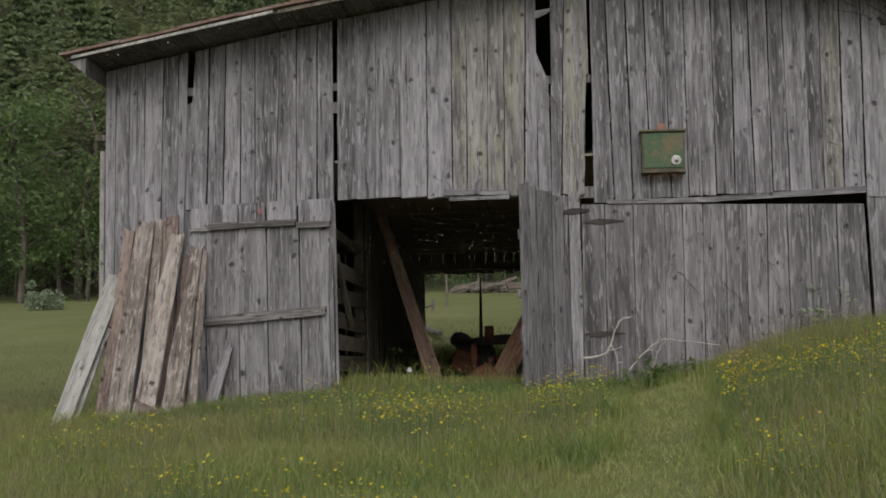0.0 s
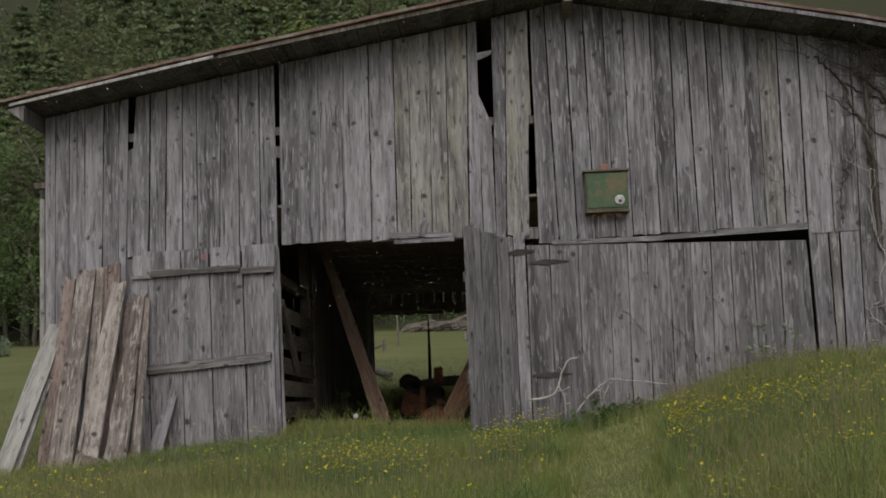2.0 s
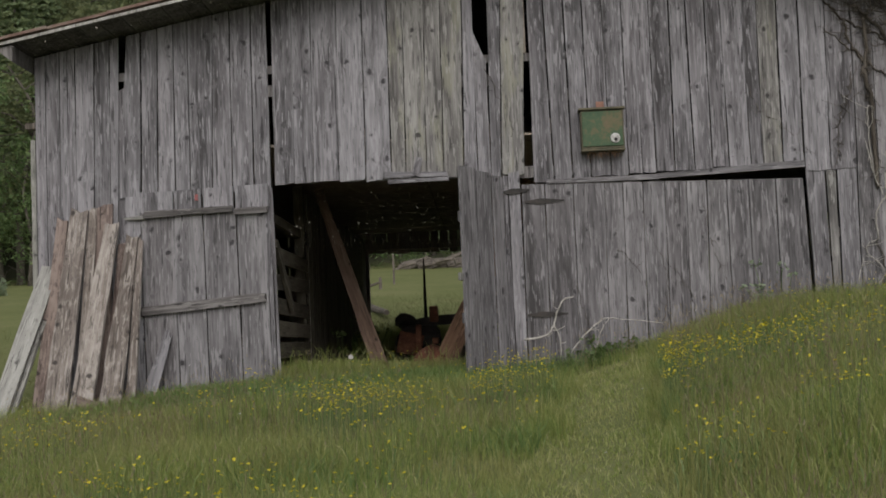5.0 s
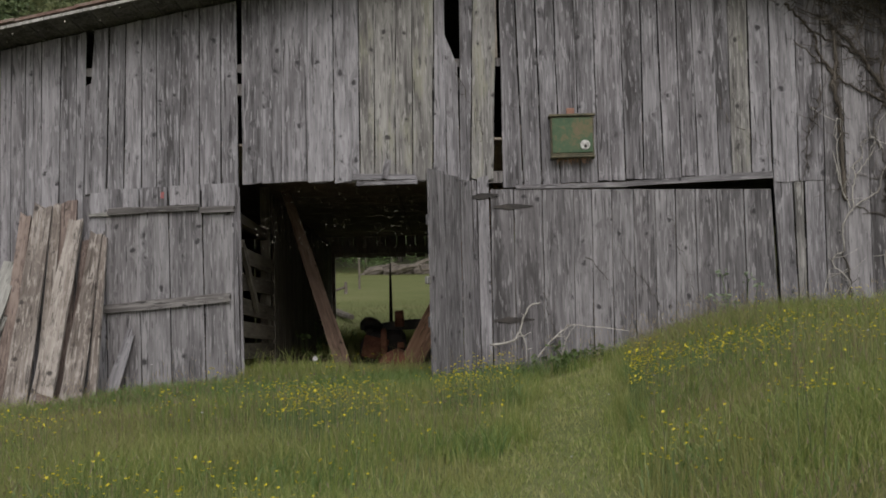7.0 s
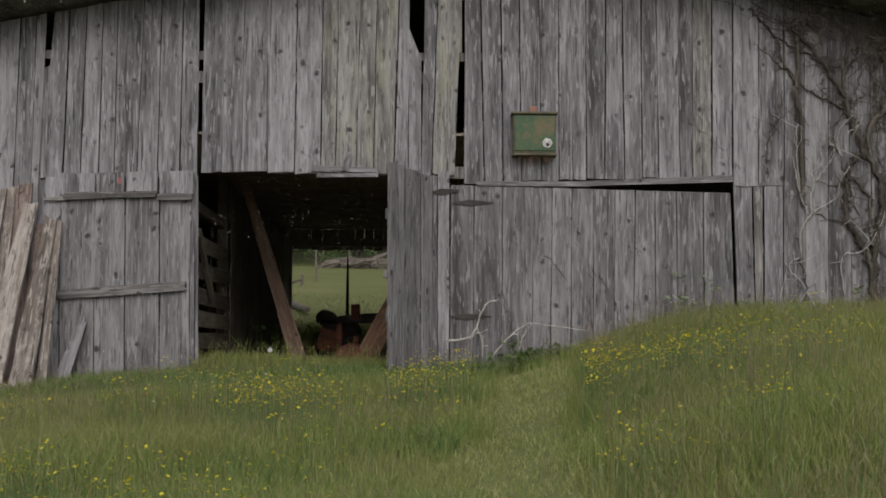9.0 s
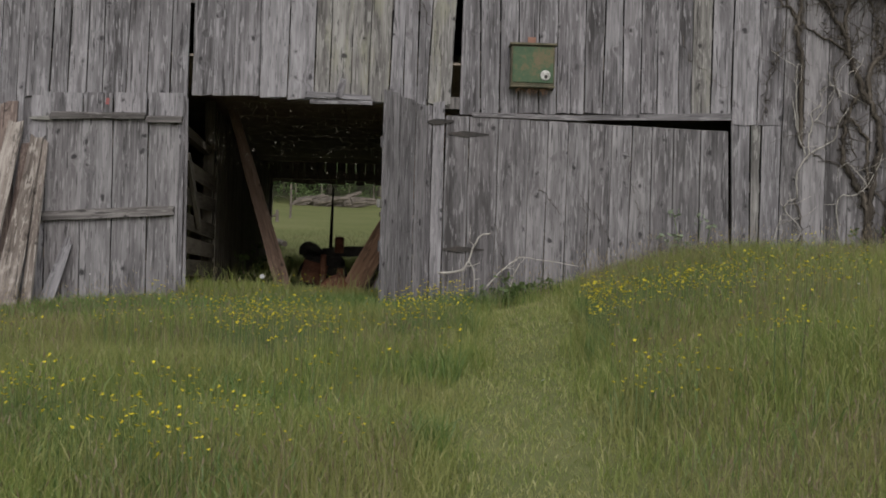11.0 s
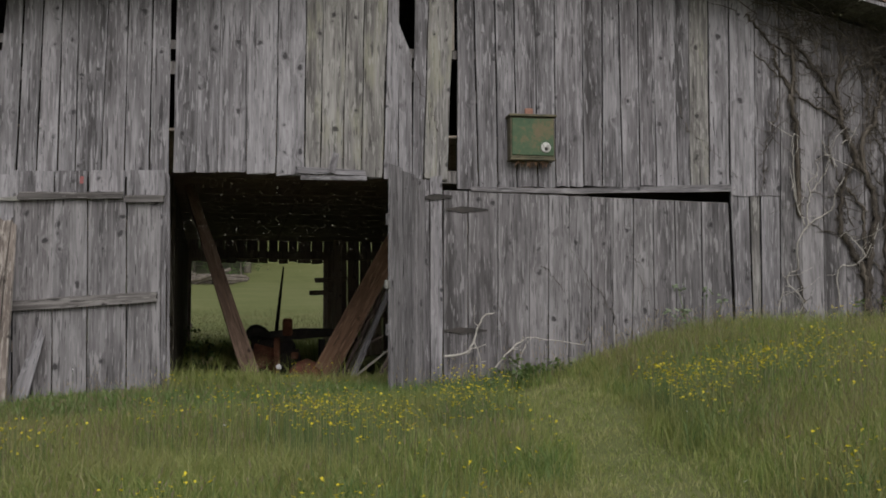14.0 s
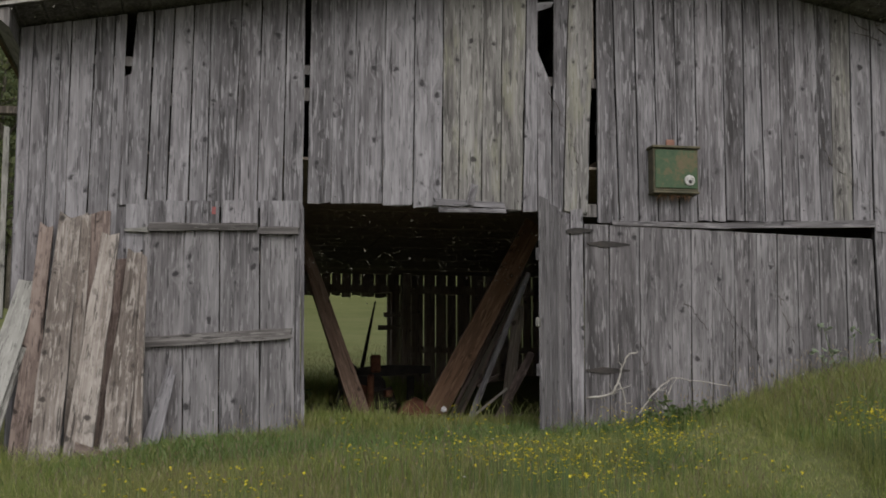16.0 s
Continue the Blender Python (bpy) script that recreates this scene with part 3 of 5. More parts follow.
# closed leaf left of the opening
door_a = child("closed_door", join_boxes("closed_door", [(-1.74, -0.1, 0.0, 0.03, 0.2, 0.32)], M_INSIDE), barn, label="closed grey board door with nailed battens")
child("ledge", join_boxes("ledge", [(-1.74, -0.1, 0.0, 0.03, 1.5, 1.62)], M_INSIDE), door_a)
SEAMS_G = [(-1.579, -1.613), (-1.18, -1.209), (-0.824, -0.856), (-0.416, -0.439), (-0.062, -0.088)]
for i, (a, b) in enumerate(zip(SEAMS_G, SEAMS_G[1:])):
    wall_board(a, b, -0.45, 1.87, 1.87, M_DOOR, y=-0.014, parent=door_a, at=(0.0, 1.75), gap=0.006 if i in (0, 3) else 0.012)
for i, (a, b) in enumerate(((-1.552, -1.194), (-1.19, -0.856), (-0.852, -0.458), (-0.452, -0.042))):
    wall_board(a, b, 1.86, 2.105 + 0.012 * i, 2.112 + 0.012 * i, M_BOARD, y=-0.036, parent=door_a, rag=0.02, wob=0.005)
wall_board((-1.73, -1.79), (-1.585, -1.62), -0.45, 2.07, 2.07, M_BOARD, y=-0.006, parent=door_a, at=(0.0, 1.75))
wall_board(-1.68, -1.5, 1.6, 2.12, 2.12, M_BOARD, y=0.004, parent=door_a)
wall_board((-0.06, -0.086), (-0.006, -0.032), -0.4, 2.1, 2.12, M_BOARD, y=-0.024, parent=door_a, at=(0.0, 1.75))
wall_board((0.0, -0.028), (0.034, 0.006), -0.4, 2.08, 2.1, M_BOARD, y=0.004, parent=door_a, at=(0.0, 1.75))
child("batten", plank_mesh("batten", rng, 1.08, 0.085, 0.07, 0.05, M_BATTEN, 0.03, 0.008, 0.014), door_a, between((-1.555, -0.066, 1.835), (-0.47, -0.066, 1.865), (0, 0, -1)))
child("batten", plank_mesh("batten", rng, 0.24, 0.03, 0.05, 0.035, M_PALE, 0.02, 0.01, 0.006), door_a, between((-1.785, -0.055, 1.80), (-1.55, -0.058, 1.808), (0, 0, -1)))
child("batten", plank_mesh("batten", rng, 0.40, 0.075, 0.07, 0.05, M_BATTEN, 0.008, 0.02, 0.012), door_a, between((-0.455, -0.066, 1.828), (-0.06, -0.066, 1.835), (0, 0, -1)))
child("batten", plank_mesh("batten", rng, 1.50, 0.11, 0.10, 0.065, M_BATTEN, 0.02, 0.015, 0.013), door_a, between((-1.61, -0.045, 0.675), (-0.11, -0.045, 0.785), (0, 0, -1)))
child("paint_mark", bevel_box("paint_mark", -0.935, -0.895, -0.075, -0.071, 1.985, 2.06, M_REDPAINT, 0.001), door_a, label="faded red paint daub")
child("torn_board", plank_mesh("torn_board", rng, 0.84, 0.17, 0.10, 0.02, M_BOARD, 0.02, 0.11, 0.035, skew=0.03), door_a, between((-1.50, -0.36, -0.42), (-1.33, -0.07, 0.38)))

# narrow leaf that stands open beside the opening
door_b = child("narrow_door", join_boxes("narrow_door", [(0.03, 1.0, 0.002, 0.03, 1.5, 1.62)], M_DOOR), barn,
               Matrix.Translation((2.25, -0.93, 0.0)) @ pose(0, 0, 0, 0, 0, 59.5), "narrow grey board door leaf standing ajar beside the opening")
child("ledge", join_boxes("ledge", [(0.03, 1.0, 0.002, 0.03, 0.35, 0.47)], M_DOOR), door_b)
for a, b, z in ((0.0, 0.36, 2.135), (0.36, 0.72, 2.11), (0.72, 1.04, 2.09)):
    wall_board(a, b, -0.5, z, z + 0.005, M_DOOR, y=0.0, parent=door_b, rag=0.02, gap=0.045)
child("hook", bevel_box("hook", -0.05, 0.03, -0.02, 0.015, 0.83, 0.92, M_PALE, 0.008), door_b)
wall_board(2.775, 2.84, -0.45, 2.12, 2.1, M_BOARD, y=-0.02)
wall_board(2.84, 2.985, -0.45, 2.14, 2.16, M_BOARD, y=-0.02)
hinge(front_wall, 2.76, 3.09, 1.905, -0.062, 0.02)

# wide leaf of the other bay, hung out of true
door_c = child("wide_door", join_boxes("wide_door", [(3.1, 6.3, -0.005, 0.01, 0.5, 0.62)], M_INSIDE), barn, label="wide sagging grey board door with forged hinges")
child("ledge", join_boxes("ledge", [(3.1, 6.3, -0.005, 0.01, 1.5, 1.62)], M_INSIDE), door_c)
SEAMS_H = [(2.99, 2.994), (3.26, 3.275), (3.6, 3.619), (3.953, 3.988), (4.18, 4.205), (4.413, 4.442), (4.682, 4.705), (4.929, 4.956), (5.151, 5.2), (5.424, 5.436), (5.689, 5.692), (5.996, 6.012), (6.385, 6.342)]
for i, (a, b) in enumerate(zip(SEAMS_H, SEAMS_H[1:])):
    ta, tb = (1.995 - (sm[1] - 3.0) * 0.024 for sm in (a, b))
    wall_board(a, b, -0.45 + max(0, (a[0] - 3.4) * 0.22), ta, tb, M_DOOR, y=-0.012, parent=door_c, at=(0.1, 1.9), gap=0.006)
hinge(door_c, 3.03, 3.50, 1.78, -0.045)
hinge(door_c, 3.0, 3.48, 0.43, -0.045)

# the other walls and the partition of the aisle
left_wall = child("side_wall", join_boxes("side_wall", [(LEFT + 0.03, LEFT + 0.15, 0.15, DEEP, 1.2, 1.32), (LEFT + 0.03, LEFT + 0.15, 0.15, DEEP, 3.0, 3.12)], M_INSIDE), barn)
side_me = [plank_mesh("board", rng, 4.5, 0.285, 0.285, 0.025, M_BOARD, 0.03, 0.0) for _ in range(3)]
for i in range(42):
    child("board", side_me[i % 3], left_wall, Matrix.Translation((LEFT + 0.02, 0.12 + i * 0.292, -0.7)) @ pose(0, 0, 0, 0, 0, -90))
right_wall = child("side_wall", join_boxes("side_wall", [(RIGHT - 0.15, RIGHT - 0.03, 0.15, DEEP, 1.6, 1.72), (RIGHT - 0.15, RIGHT - 0.03, 0.15, DEEP, 3.0, 3.12)], M_INSIDE), barn)
side_me = [plank_mesh("board", rng, 3.5, 0.285, 0.285, 0.025, M_BOARD, 0.03, 0.0) for _ in range(3)]
for i in range(42):
    child("board", side_me[i % 3], right_wall, Matrix.Translation((RIGHT - 0.02, 0.12 + i * 0.292, 0.1)) @ pose(0, 0, 0, 0, 0, 90))
back_wall = child("back_wall", join_boxes("back_wall", [(LEFT, RIGHT, DEEP - 0.14, DEEP - 0.02, 2.26, 2.42), (LEFT, RIGHT, DEEP - 0.14, DEEP - 0.02, 3.4, 3.52),
                  (-0.12, 0.03, DEEP - 0.16, DEEP - 0.025, -0.2, 2.26), (2.72, 2.88, DEEP - 0.16, DEEP - 0.025, -0.2, 2.26), (2.88, RIGHT, DEEP - 0.14, DEEP - 0.03, 1.1, 1.22)], M_LIGHTENED), barn)
x = LEFT
while x < RIGHT - 0.05:
    w = rng.uniform(0.17, 0.29)
    mid = x + w / 2
    z0 = 2.2 + rng.uniform(-0.02, 0.02) if -0.05 < mid < 2.72 else -0.3 + max(0.0, (mid - 2.7) * 0.1)
    me = plank_mesh("board", rng, roof_z(mid) - 0.02 - z0, w - rng.choice((0.004, 0.01, 0.022)), w - rng.choice((0.004, 0.008, 0.016)), 0.025, M_LIGHTENED, 0.02, 0.0)
    child("board", me, back_wall, Matrix.Translation((mid, DEEP, z0)))
    x += w
child("rail_stub", plank_mesh("rail_stub", rng, 0.62, 0.09, 0.09, 0.04, M_LIGHTENED), back_wall, between((2.36, DEEP - 1.6, 1.73), (2.9, DEEP - 1.6, 1.76), (0, 0, 1)))
child("rail_stub", plank_mesh("rail_stub", rng, 0.62, 0.09, 0.09, 0.04, M_LIGHTENED), back_wall, between((2.26, DEEP - 1.6, 1.49), (2.85, DEEP - 1.6, 1.51), (0, 0, 1)))
child("inner_post", bevel_box("inner_post", 2.7, 2.86, DEEP - 1.7, DEEP - 1.55, -0.1, 2.5, M_LIGHTENED), back_wall)

# partition takes the dark trunk colour: the aisle's deep shade put into its boards
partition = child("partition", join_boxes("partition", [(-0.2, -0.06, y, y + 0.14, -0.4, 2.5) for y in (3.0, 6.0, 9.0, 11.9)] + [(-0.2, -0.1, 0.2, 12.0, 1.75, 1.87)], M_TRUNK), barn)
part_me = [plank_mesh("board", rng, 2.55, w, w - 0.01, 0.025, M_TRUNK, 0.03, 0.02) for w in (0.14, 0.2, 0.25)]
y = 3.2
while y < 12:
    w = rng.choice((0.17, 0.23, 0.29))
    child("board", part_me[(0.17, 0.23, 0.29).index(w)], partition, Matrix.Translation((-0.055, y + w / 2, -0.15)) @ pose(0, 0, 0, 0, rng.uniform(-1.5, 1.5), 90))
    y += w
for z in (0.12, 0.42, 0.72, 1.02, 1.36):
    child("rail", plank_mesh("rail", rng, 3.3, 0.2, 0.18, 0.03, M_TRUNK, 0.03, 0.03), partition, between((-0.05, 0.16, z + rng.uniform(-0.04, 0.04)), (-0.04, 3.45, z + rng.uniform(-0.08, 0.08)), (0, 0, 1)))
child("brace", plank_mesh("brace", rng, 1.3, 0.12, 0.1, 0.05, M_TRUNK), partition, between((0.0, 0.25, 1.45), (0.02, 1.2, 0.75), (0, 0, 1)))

loft_boxes = [(LEFT + 0.05, RIGHT - 0.05, y, y + 0.2345, 2.62 + rng.uniform(0, 0.006), 2.65) for y in np.arange(0.15, DEEP - 0.3, 0.235)]
loft_boxes += [(x, x + 0.07, 0.15, DEEP - 0.15, 2.655, 2.8) for x in np.arange(LEFT + 0.2, RIGHT, 0.75)]
child("ceiling", join_boxes("ceiling", loft_boxes, M_LIGHTENED), barn)
fl = np.random.default_rng(9)
cnt = 1700
cy = 0.25 + 4.5 * fl.random(cnt) ** 1.3
cx = fl.uniform(-0.02, 3.0, cnt) + 0.12 * cy * fl.uniform(0, 1, cnt)
cz = 2.58 - fl.random(cnt) ** 1.1 * 1.15
V = np.stack([cx, cy, cz], -1)[:, None, :] + fl.normal(0, 0.007, (cnt, 4, 3))
flecks = child("cobweb_flecks", quads_mesh("cobweb_flecks", V, M_FLECK), barn)
flecks["kind"] = "stuff"
child("barn_floor", link_mesh("barn_floor", [(x, y, float(ground_z(x, y)) * 0.3 - 0.06 + 0.012 * math.sin(7 * x + 5 * y)) for y in np.linspace(0.3, 12.2, 14) for x in np.linspace(LEFT + 0.1, 9.8, 14)],
      [(j * 14 + i, j * 14 + i + 1, j * 14 + i + 15, j * 14 + i + 14) for j in range(13) for i in range(13)], M_BOUNCE_FLOOR), barn)

# roof: sheathing, tin, fascia along the rake
Y0, Y1 = -0.78, DEEP + 0.5
roof = child("roof", join_boxes("roof", [(RIDGE - 0.05, RIDGE + 0.05, Y0 + 0.05, Y1, 4.79, 4.9)], M_INSIDE), barn, label="sagging low-pitched roof of rusty tin sheets")


def slope_sheet(name, xs_, lift, thick, y0, y1, material, ridges=0.0, parent=None, label=""):
    verts, faces = [], []
    steps = len(xs_)
    for yy in (y0, y1):
        for k, xx in enumerate(xs_):
            zz = roof_z(xx) + lift + (ridges * math.sin(xx * 23) if ridges else 0)
            verts += [(xx, yy, zz), (xx, yy, zz - thick)]
    o = steps * 2
    for k in range(steps - 1):
        a = k * 2
        faces += [(a, a + 2, a + 2 + o, a + o), (a + 1, a + 1 + o, a + 3 + o, a + 3), (a, a + 1, a + 3, a + 2), (a + o, a + 2 + o, a + 3 + o, a + 1 + o)]
    faces += [(0, o, o + 1, 1), (steps * 2 - 2, steps * 2 - 1, steps * 2 - 1 + o, steps * 2 - 2 + o)]
    return child(name, link_mesh(name, verts, faces, material), parent or roof, label=label)


k = 0
x = RX[0]
while x < RX[-1] - 0.05:
    b = min(x + rng.uniform(0.2, 0.28), RX[-1])
    if not (x < RIDGE < b):
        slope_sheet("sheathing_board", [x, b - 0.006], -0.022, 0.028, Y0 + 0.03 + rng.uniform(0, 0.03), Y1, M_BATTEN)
    x = b
x = RX[0] - 0.06
while x < RX[-1]:
    b = min(x + 0.72, RX[-1] + 0.06)
    if x < RIDGE < b:
        b = RIDGE
    slope_sheet("tin_sheet", list(np.linspace(x, b + (0.0 if b >= RIDGE - 0.02 and x < RIDGE else 0.02), 9)), 0.016 + rng.uniform(0, 0.014), 0.034, Y0 - 0.035 - rng.uniform(0.0, 0.04), Y1, M_TIN)
    x = b
for a, b in ((RX[0] + 0.08, -0.6), (5.0, 7.3), (7.33, 10.2)):
    slope_sheet("fascia", list(np.linspace(a, b, 8)), -0.028, 0.045 if a > 0 else 0.034, Y0 - 0.03, Y0 + 0.0, M_BOARD if a > 0 else M_FASCIA, label="pale wooden rake board")
slope_sheet("fascia", list(np.linspace(-0.55, 3.5, 8)), -0.026, 0.045, Y0 + 0.005, Y0 + 0.03, M_INSIDE)
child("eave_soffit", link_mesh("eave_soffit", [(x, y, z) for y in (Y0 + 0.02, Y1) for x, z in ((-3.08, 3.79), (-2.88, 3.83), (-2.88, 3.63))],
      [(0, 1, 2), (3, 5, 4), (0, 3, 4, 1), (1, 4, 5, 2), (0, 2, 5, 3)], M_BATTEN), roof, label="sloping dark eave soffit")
# tips of roofing nails and bits of web below the overhang
cnt = 260
cx = fl.uniform(-3.0, 8.5, cnt)
cz = np.interp(cx, RX, RZ) - 0.06 - np.abs(fl.normal(0, 0.05, cnt))
V = np.stack([cx, fl.uniform(-0.9, -0.06, cnt), cz], -1)[:, None, :] + fl.normal(0, 0.008, (cnt, 4, 3))
flecks = child("web_flecks", quads_mesh("web_flecks", V, M_FLECK), roof)
flecks["kind"] = "stuff"

# corner batten and stub on the side wall
child("corner_batten", plank_mesh("corner_batten", rng, 1.95, 0.06, 0.055, 0.05, M_PALE), barn, Matrix.Translation((-3.005, 0.3, 0.92)))
child("corner_stub", bevel_box("corner_stub", -3.12, -2.9, 0.3, 0.42, 3.02, 3.1, M_INSIDE), barn)

# ---- things at the barn's foot ----
PLANKS = [  # foot, head, width at the foot and at the head, material, label
    ((-3.06, -1.05), (-2.67, -0.12, 1.26), 0.22, 0.21, M_PALE, "pale grey plank leaning far over against the barn"),
    ((-2.95, -0.94), (-2.60, -0.07, 1.18), 0.10, 0.12, M_PALE, "pale grey plank behind another against the barn"),
    ((-2.66, -0.66), (-2.54, -0.06, 1.82), 0.20, 0.13, M_RED, "reddish brown rough plank leaning against the barn"),
    ((-2.42, -0.90), (-2.31, -0.13, 1.90), 0.29, 0.21, M_PLANK, "wide rough brown plank leaning against the barn"),
    ((-2.21, -0.66), (-2.16, -0.07, 1.92), 0.10, 0.09, M_PLANK, "narrow weathered plank leaning against the barn"),
    ((-2.05, -0.46), (-2.03, -0.05, 1.97), 0.24, 0.2, M_RED, "dark brown plank at the back of the stack"),
    ((-2.12, -0.92), (-1.92, -0.14, 1.72), 0.27, 0.17, M_PLANK, "rough brown plank with a broken edge leaning"),
    ((-1.90, -0.52), (-1.81, -0.06, 1.49), 0.14, 0.12, M_RED, "short brown plank leaning against the barn"),
    ((-1.80, -0.88), (-1.68, -0.13, 1.56), 0.27, 0.14, M_PLANK, "split brown plank leaning against the barn door"),
    ((-1.60, -0.70), (-1.60, -0.10, 1.52), 0.12, 0.08, M_PLANK, "narrow brown plank leaning against the barn door"),
]
for (fx, fy), head, w0, w1, m, label in PLANKS:
    foot = (fx, fy, float(ground_z(fx, fy)) - 0.02)
    L = (Vector(head) - Vector(foot)).length
    ob = new("leaning_plank", plank_mesh("leaning_plank", rng, L, w0, w1, 0.045, m, 0.04, 0.035, 0.02, rng.uniform(-0.05, 0.05), bend=rng.uniform(-0.01, 0.02)))
    ob.matrix_basis = between(foot, head)
    tagged(ob, label, "plank", "planks leaning on the barn")
gz0 = float(ground_z(-1.95, -1.0))
ob = new("fallen_plank", plank_mesh("fallen_plank", rng, 0.45, 0.12, 0.08, 0.03, M_RED, 0.03, 0.04))
ob.matrix_basis = between((-2.12, -1.02, gz0 + 0.16), (-1.72, -1.0, gz0 + 0.03), (0, 0, 1))
tagged(ob, "short broken plank lying in the grass", "plank")

# green tin box on the wall
box = empty_thing("wall_box", "faded green tin box with white dial hung on the barn wall", "box", m=Matrix.Translation((3.985, -0.03, 2.60)))
child("body", bevel_box("body", -0.255, 0.255, -0.17, 0.0, -0.245, 0.22, M_BOXEDGE, 0.008), box)
child("front_panel", bevel_box("front_panel", -0.238, 0.238, -0.186, -0.172, -0.215, 0.205, M_GREENTIN, 0.005), box, label="green painted front panel gone brown in patches")
child("lid", bevel_box("lid", -0.275, 0.275, -0.21, 0.004, 0.222, 0.25, M_BOXEDGE, 0.006), box, label="stained overhanging lid")
child("bottom_rim", bevel_box("bottom_rim", -0.262, 0.262, -0.195, -0.0, -0.27, -0.247, M_BOXEDGE, 0.005), box)
child("strap", bevel_box("strap", -0.05, 0.045, -0.02, -0.003, 0.255, 0.35, M_COPPER, 0.004), box, label="orange rusty hanging strap")
dv, df = tube_data([(0.145, -0.184, -0.125), (0.145, -0.20, -0.125), (0.145, -0.205, -0.125)], [0.058, 0.058, 0.048], 20)
dial = child("dial", link_mesh("dial", dv, df, M_WHITE), box, label="round white enamel dial")
dv, df = tube_data([(0.148, -0.204, -0.142), (0.148, -0.214, -0.142)], [0.022, 0.017], 12)
child("knob", link_mesh("knob", dv, df, M_IRON), dial, label="dark centre hole")

straw = []
for _ in range(60):
    p = Vector((rng.uniform(-0.2, 0.2), rng.uniform(-0.16, -0.02), -0.272))
    straw.append(tube_data([p, p + Vector((rng.uniform(-0.05, 0.05), rng.uniform(-0.03, 0.01), rng.uniform(-0.075, -0.01)))], [0.004, 0.002], 3))
v, f = join_data(straw)
nest = child("nest_straw", link_mesh("nest_straw", v, f, M_RUSTWOOD), box, label="brown straw hanging from the bottom")
nest["kind"] = "stuff"

# nail heads along the girts
nails = []
for z, xs_ in ((3.17, SEAMS_A + SEAMS_B), (2.27, SEAMS_B), (3.29, SEAMS_C), (2.26, SEAMS_C), (4.1, SEAMS_C), (3.07, SEAMS_D), (2.15, SEAMS_D), (3.8, SEAMS_D), (2.12, SEAMS_E), (3.07, SEAMS_E), (1.56, SEAMS_H), (0.56, SEAMS_H)):
    for (a, _), (b, _) in zip(xs_, xs_[1:]):
        if b < a or b - a < 0.1:
            continue
        for xx in (a + 0.045, b - 0.045):
            if rng.random() < 0.4:
                zz, r = z + rng.uniform(-0.07, 0.07), rng.uniform(0.004, 0.008)
                nails.append(tube_data([(xx, -0.034, zz), (xx, -0.044, zz)], [r, r * 0.8], 6))
v, f = join_data(nails)
nails = child("nail_heads", link_mesh("nail_heads", v, f, M_IRON), front_wall)
nails["kind"] = "stuff"

# ---- things inside ----
def timber(name, p, q, w0, w1, t, m, label, wd=(1, 0, 0), bend=0.0, group=""):
    L = (Vector(q) - Vector(p)).length
    ob = new(name, plank_mesh(name, rng, L, w0, w1, t, m, 0.02, 0.02, 0.014, bend=bend))
    ob.matrix_basis = between(p, q, wd)
    return tagged(ob, label, "timber", group)


timber("leaning_post", (0.985, 2.85, -0.12), (0.14, 3.35, 2.44), 0.22, 0.13, 0.13, M_POST, "thick brown post leaning inside the barn", bend=0.03)
timber("leaning_beam", (1.86, 3.0, -0.12), (3.23, 3.0, 2.40), 0.29, 0.26, 0.06, M_RUSTWOOD, "wide orange-brown board leaning inside the barn")
for p, q, w, m in (((2.06, -0.12), (3.06, 2.0), 0.06, M_TRUNK), ((2.14, -0.12), (3.12, 1.85), 0.045, M_RED), ((2.21, -0.12), (3.14, 1.72), 0.05, M_TRUNK), ((2.27, -0.12), (3.17, 1.74), 0.04, M_RED)):
    timber("leaning_board", (p[0], 3.2, p[1]), (q[0], 3.2, q[1]), w, w, 0.04, m, "thin dark board leaning beside the wide one", group="boards in the barn")
timber("leaning_board", (2.2, 2.2, -0.12), (2.95, 2.2, 1.68), 0.065, 0.055, 0.03, M_BOARD, "grey stick leaning among the boards", group="boards in the barn")
timber("leaning_board", (2.55, 2.2, -0.12), (2.98, 2.2, 0.70), 0.10, 0.09, 0.03, M_RED, "short brown board leaning by the door", group="boards in the barn")
timber("leaning_board", (2.72, 2.5, -0.12), (2.9, 2.5, 1.3), 0.15, 0.13, 0.03, M_INSIDE, "dark brown board leaning by the door", group="boards in the barn")
timber("loose_stick", (2.24, 2.2, -0.08), (2.68, 2.2, 0.27), 0.03, 0.025, 0.03, M_TWIG, "thin pale stick lying inside the barn", (0, 0, 1))
timber("loose_stick", (2.36, 2.4, 0.3), (2.62, 2.4, 0.44), 0.035, 0.025, 0.03, M_RED, "thin brown stick caught among the boards", (0, 0, 1))

machine = empty_thing("farm_implement", "rusty old farm implement standing in the barn aisle", "machine", m=Matrix.Translation((0, 0, 0.0)))
bar_v, bar_f = [], []
for xx, lo, hi in ((1.03, 0.47, 0.56), (1.2, 0.49, 0.6), (1.5, 0.5, 0.64), (1.82, 0.5, 0.67), (2.1, 0.53, 0.67), (2.45, 0.55, 0.66)):
    bar_v += [(xx, 6.25, lo), (xx, 6.4, lo), (xx, 6.4, hi), (xx, 6.25, hi)]
for i in range(5):
    bar_f += [(i * 4 + k, i * 4 + (k + 1) % 4, i * 4 + 4 + (k + 1) % 4, i * 4 + 4 + k) for k in range(4)]
bar_f += [(3, 2, 1, 0), (20, 21, 22, 23)]
child("crossbar", link_mesh("crossbar", bar_v, bar_f, M_IRON), machine, label="dark iron crossbar")
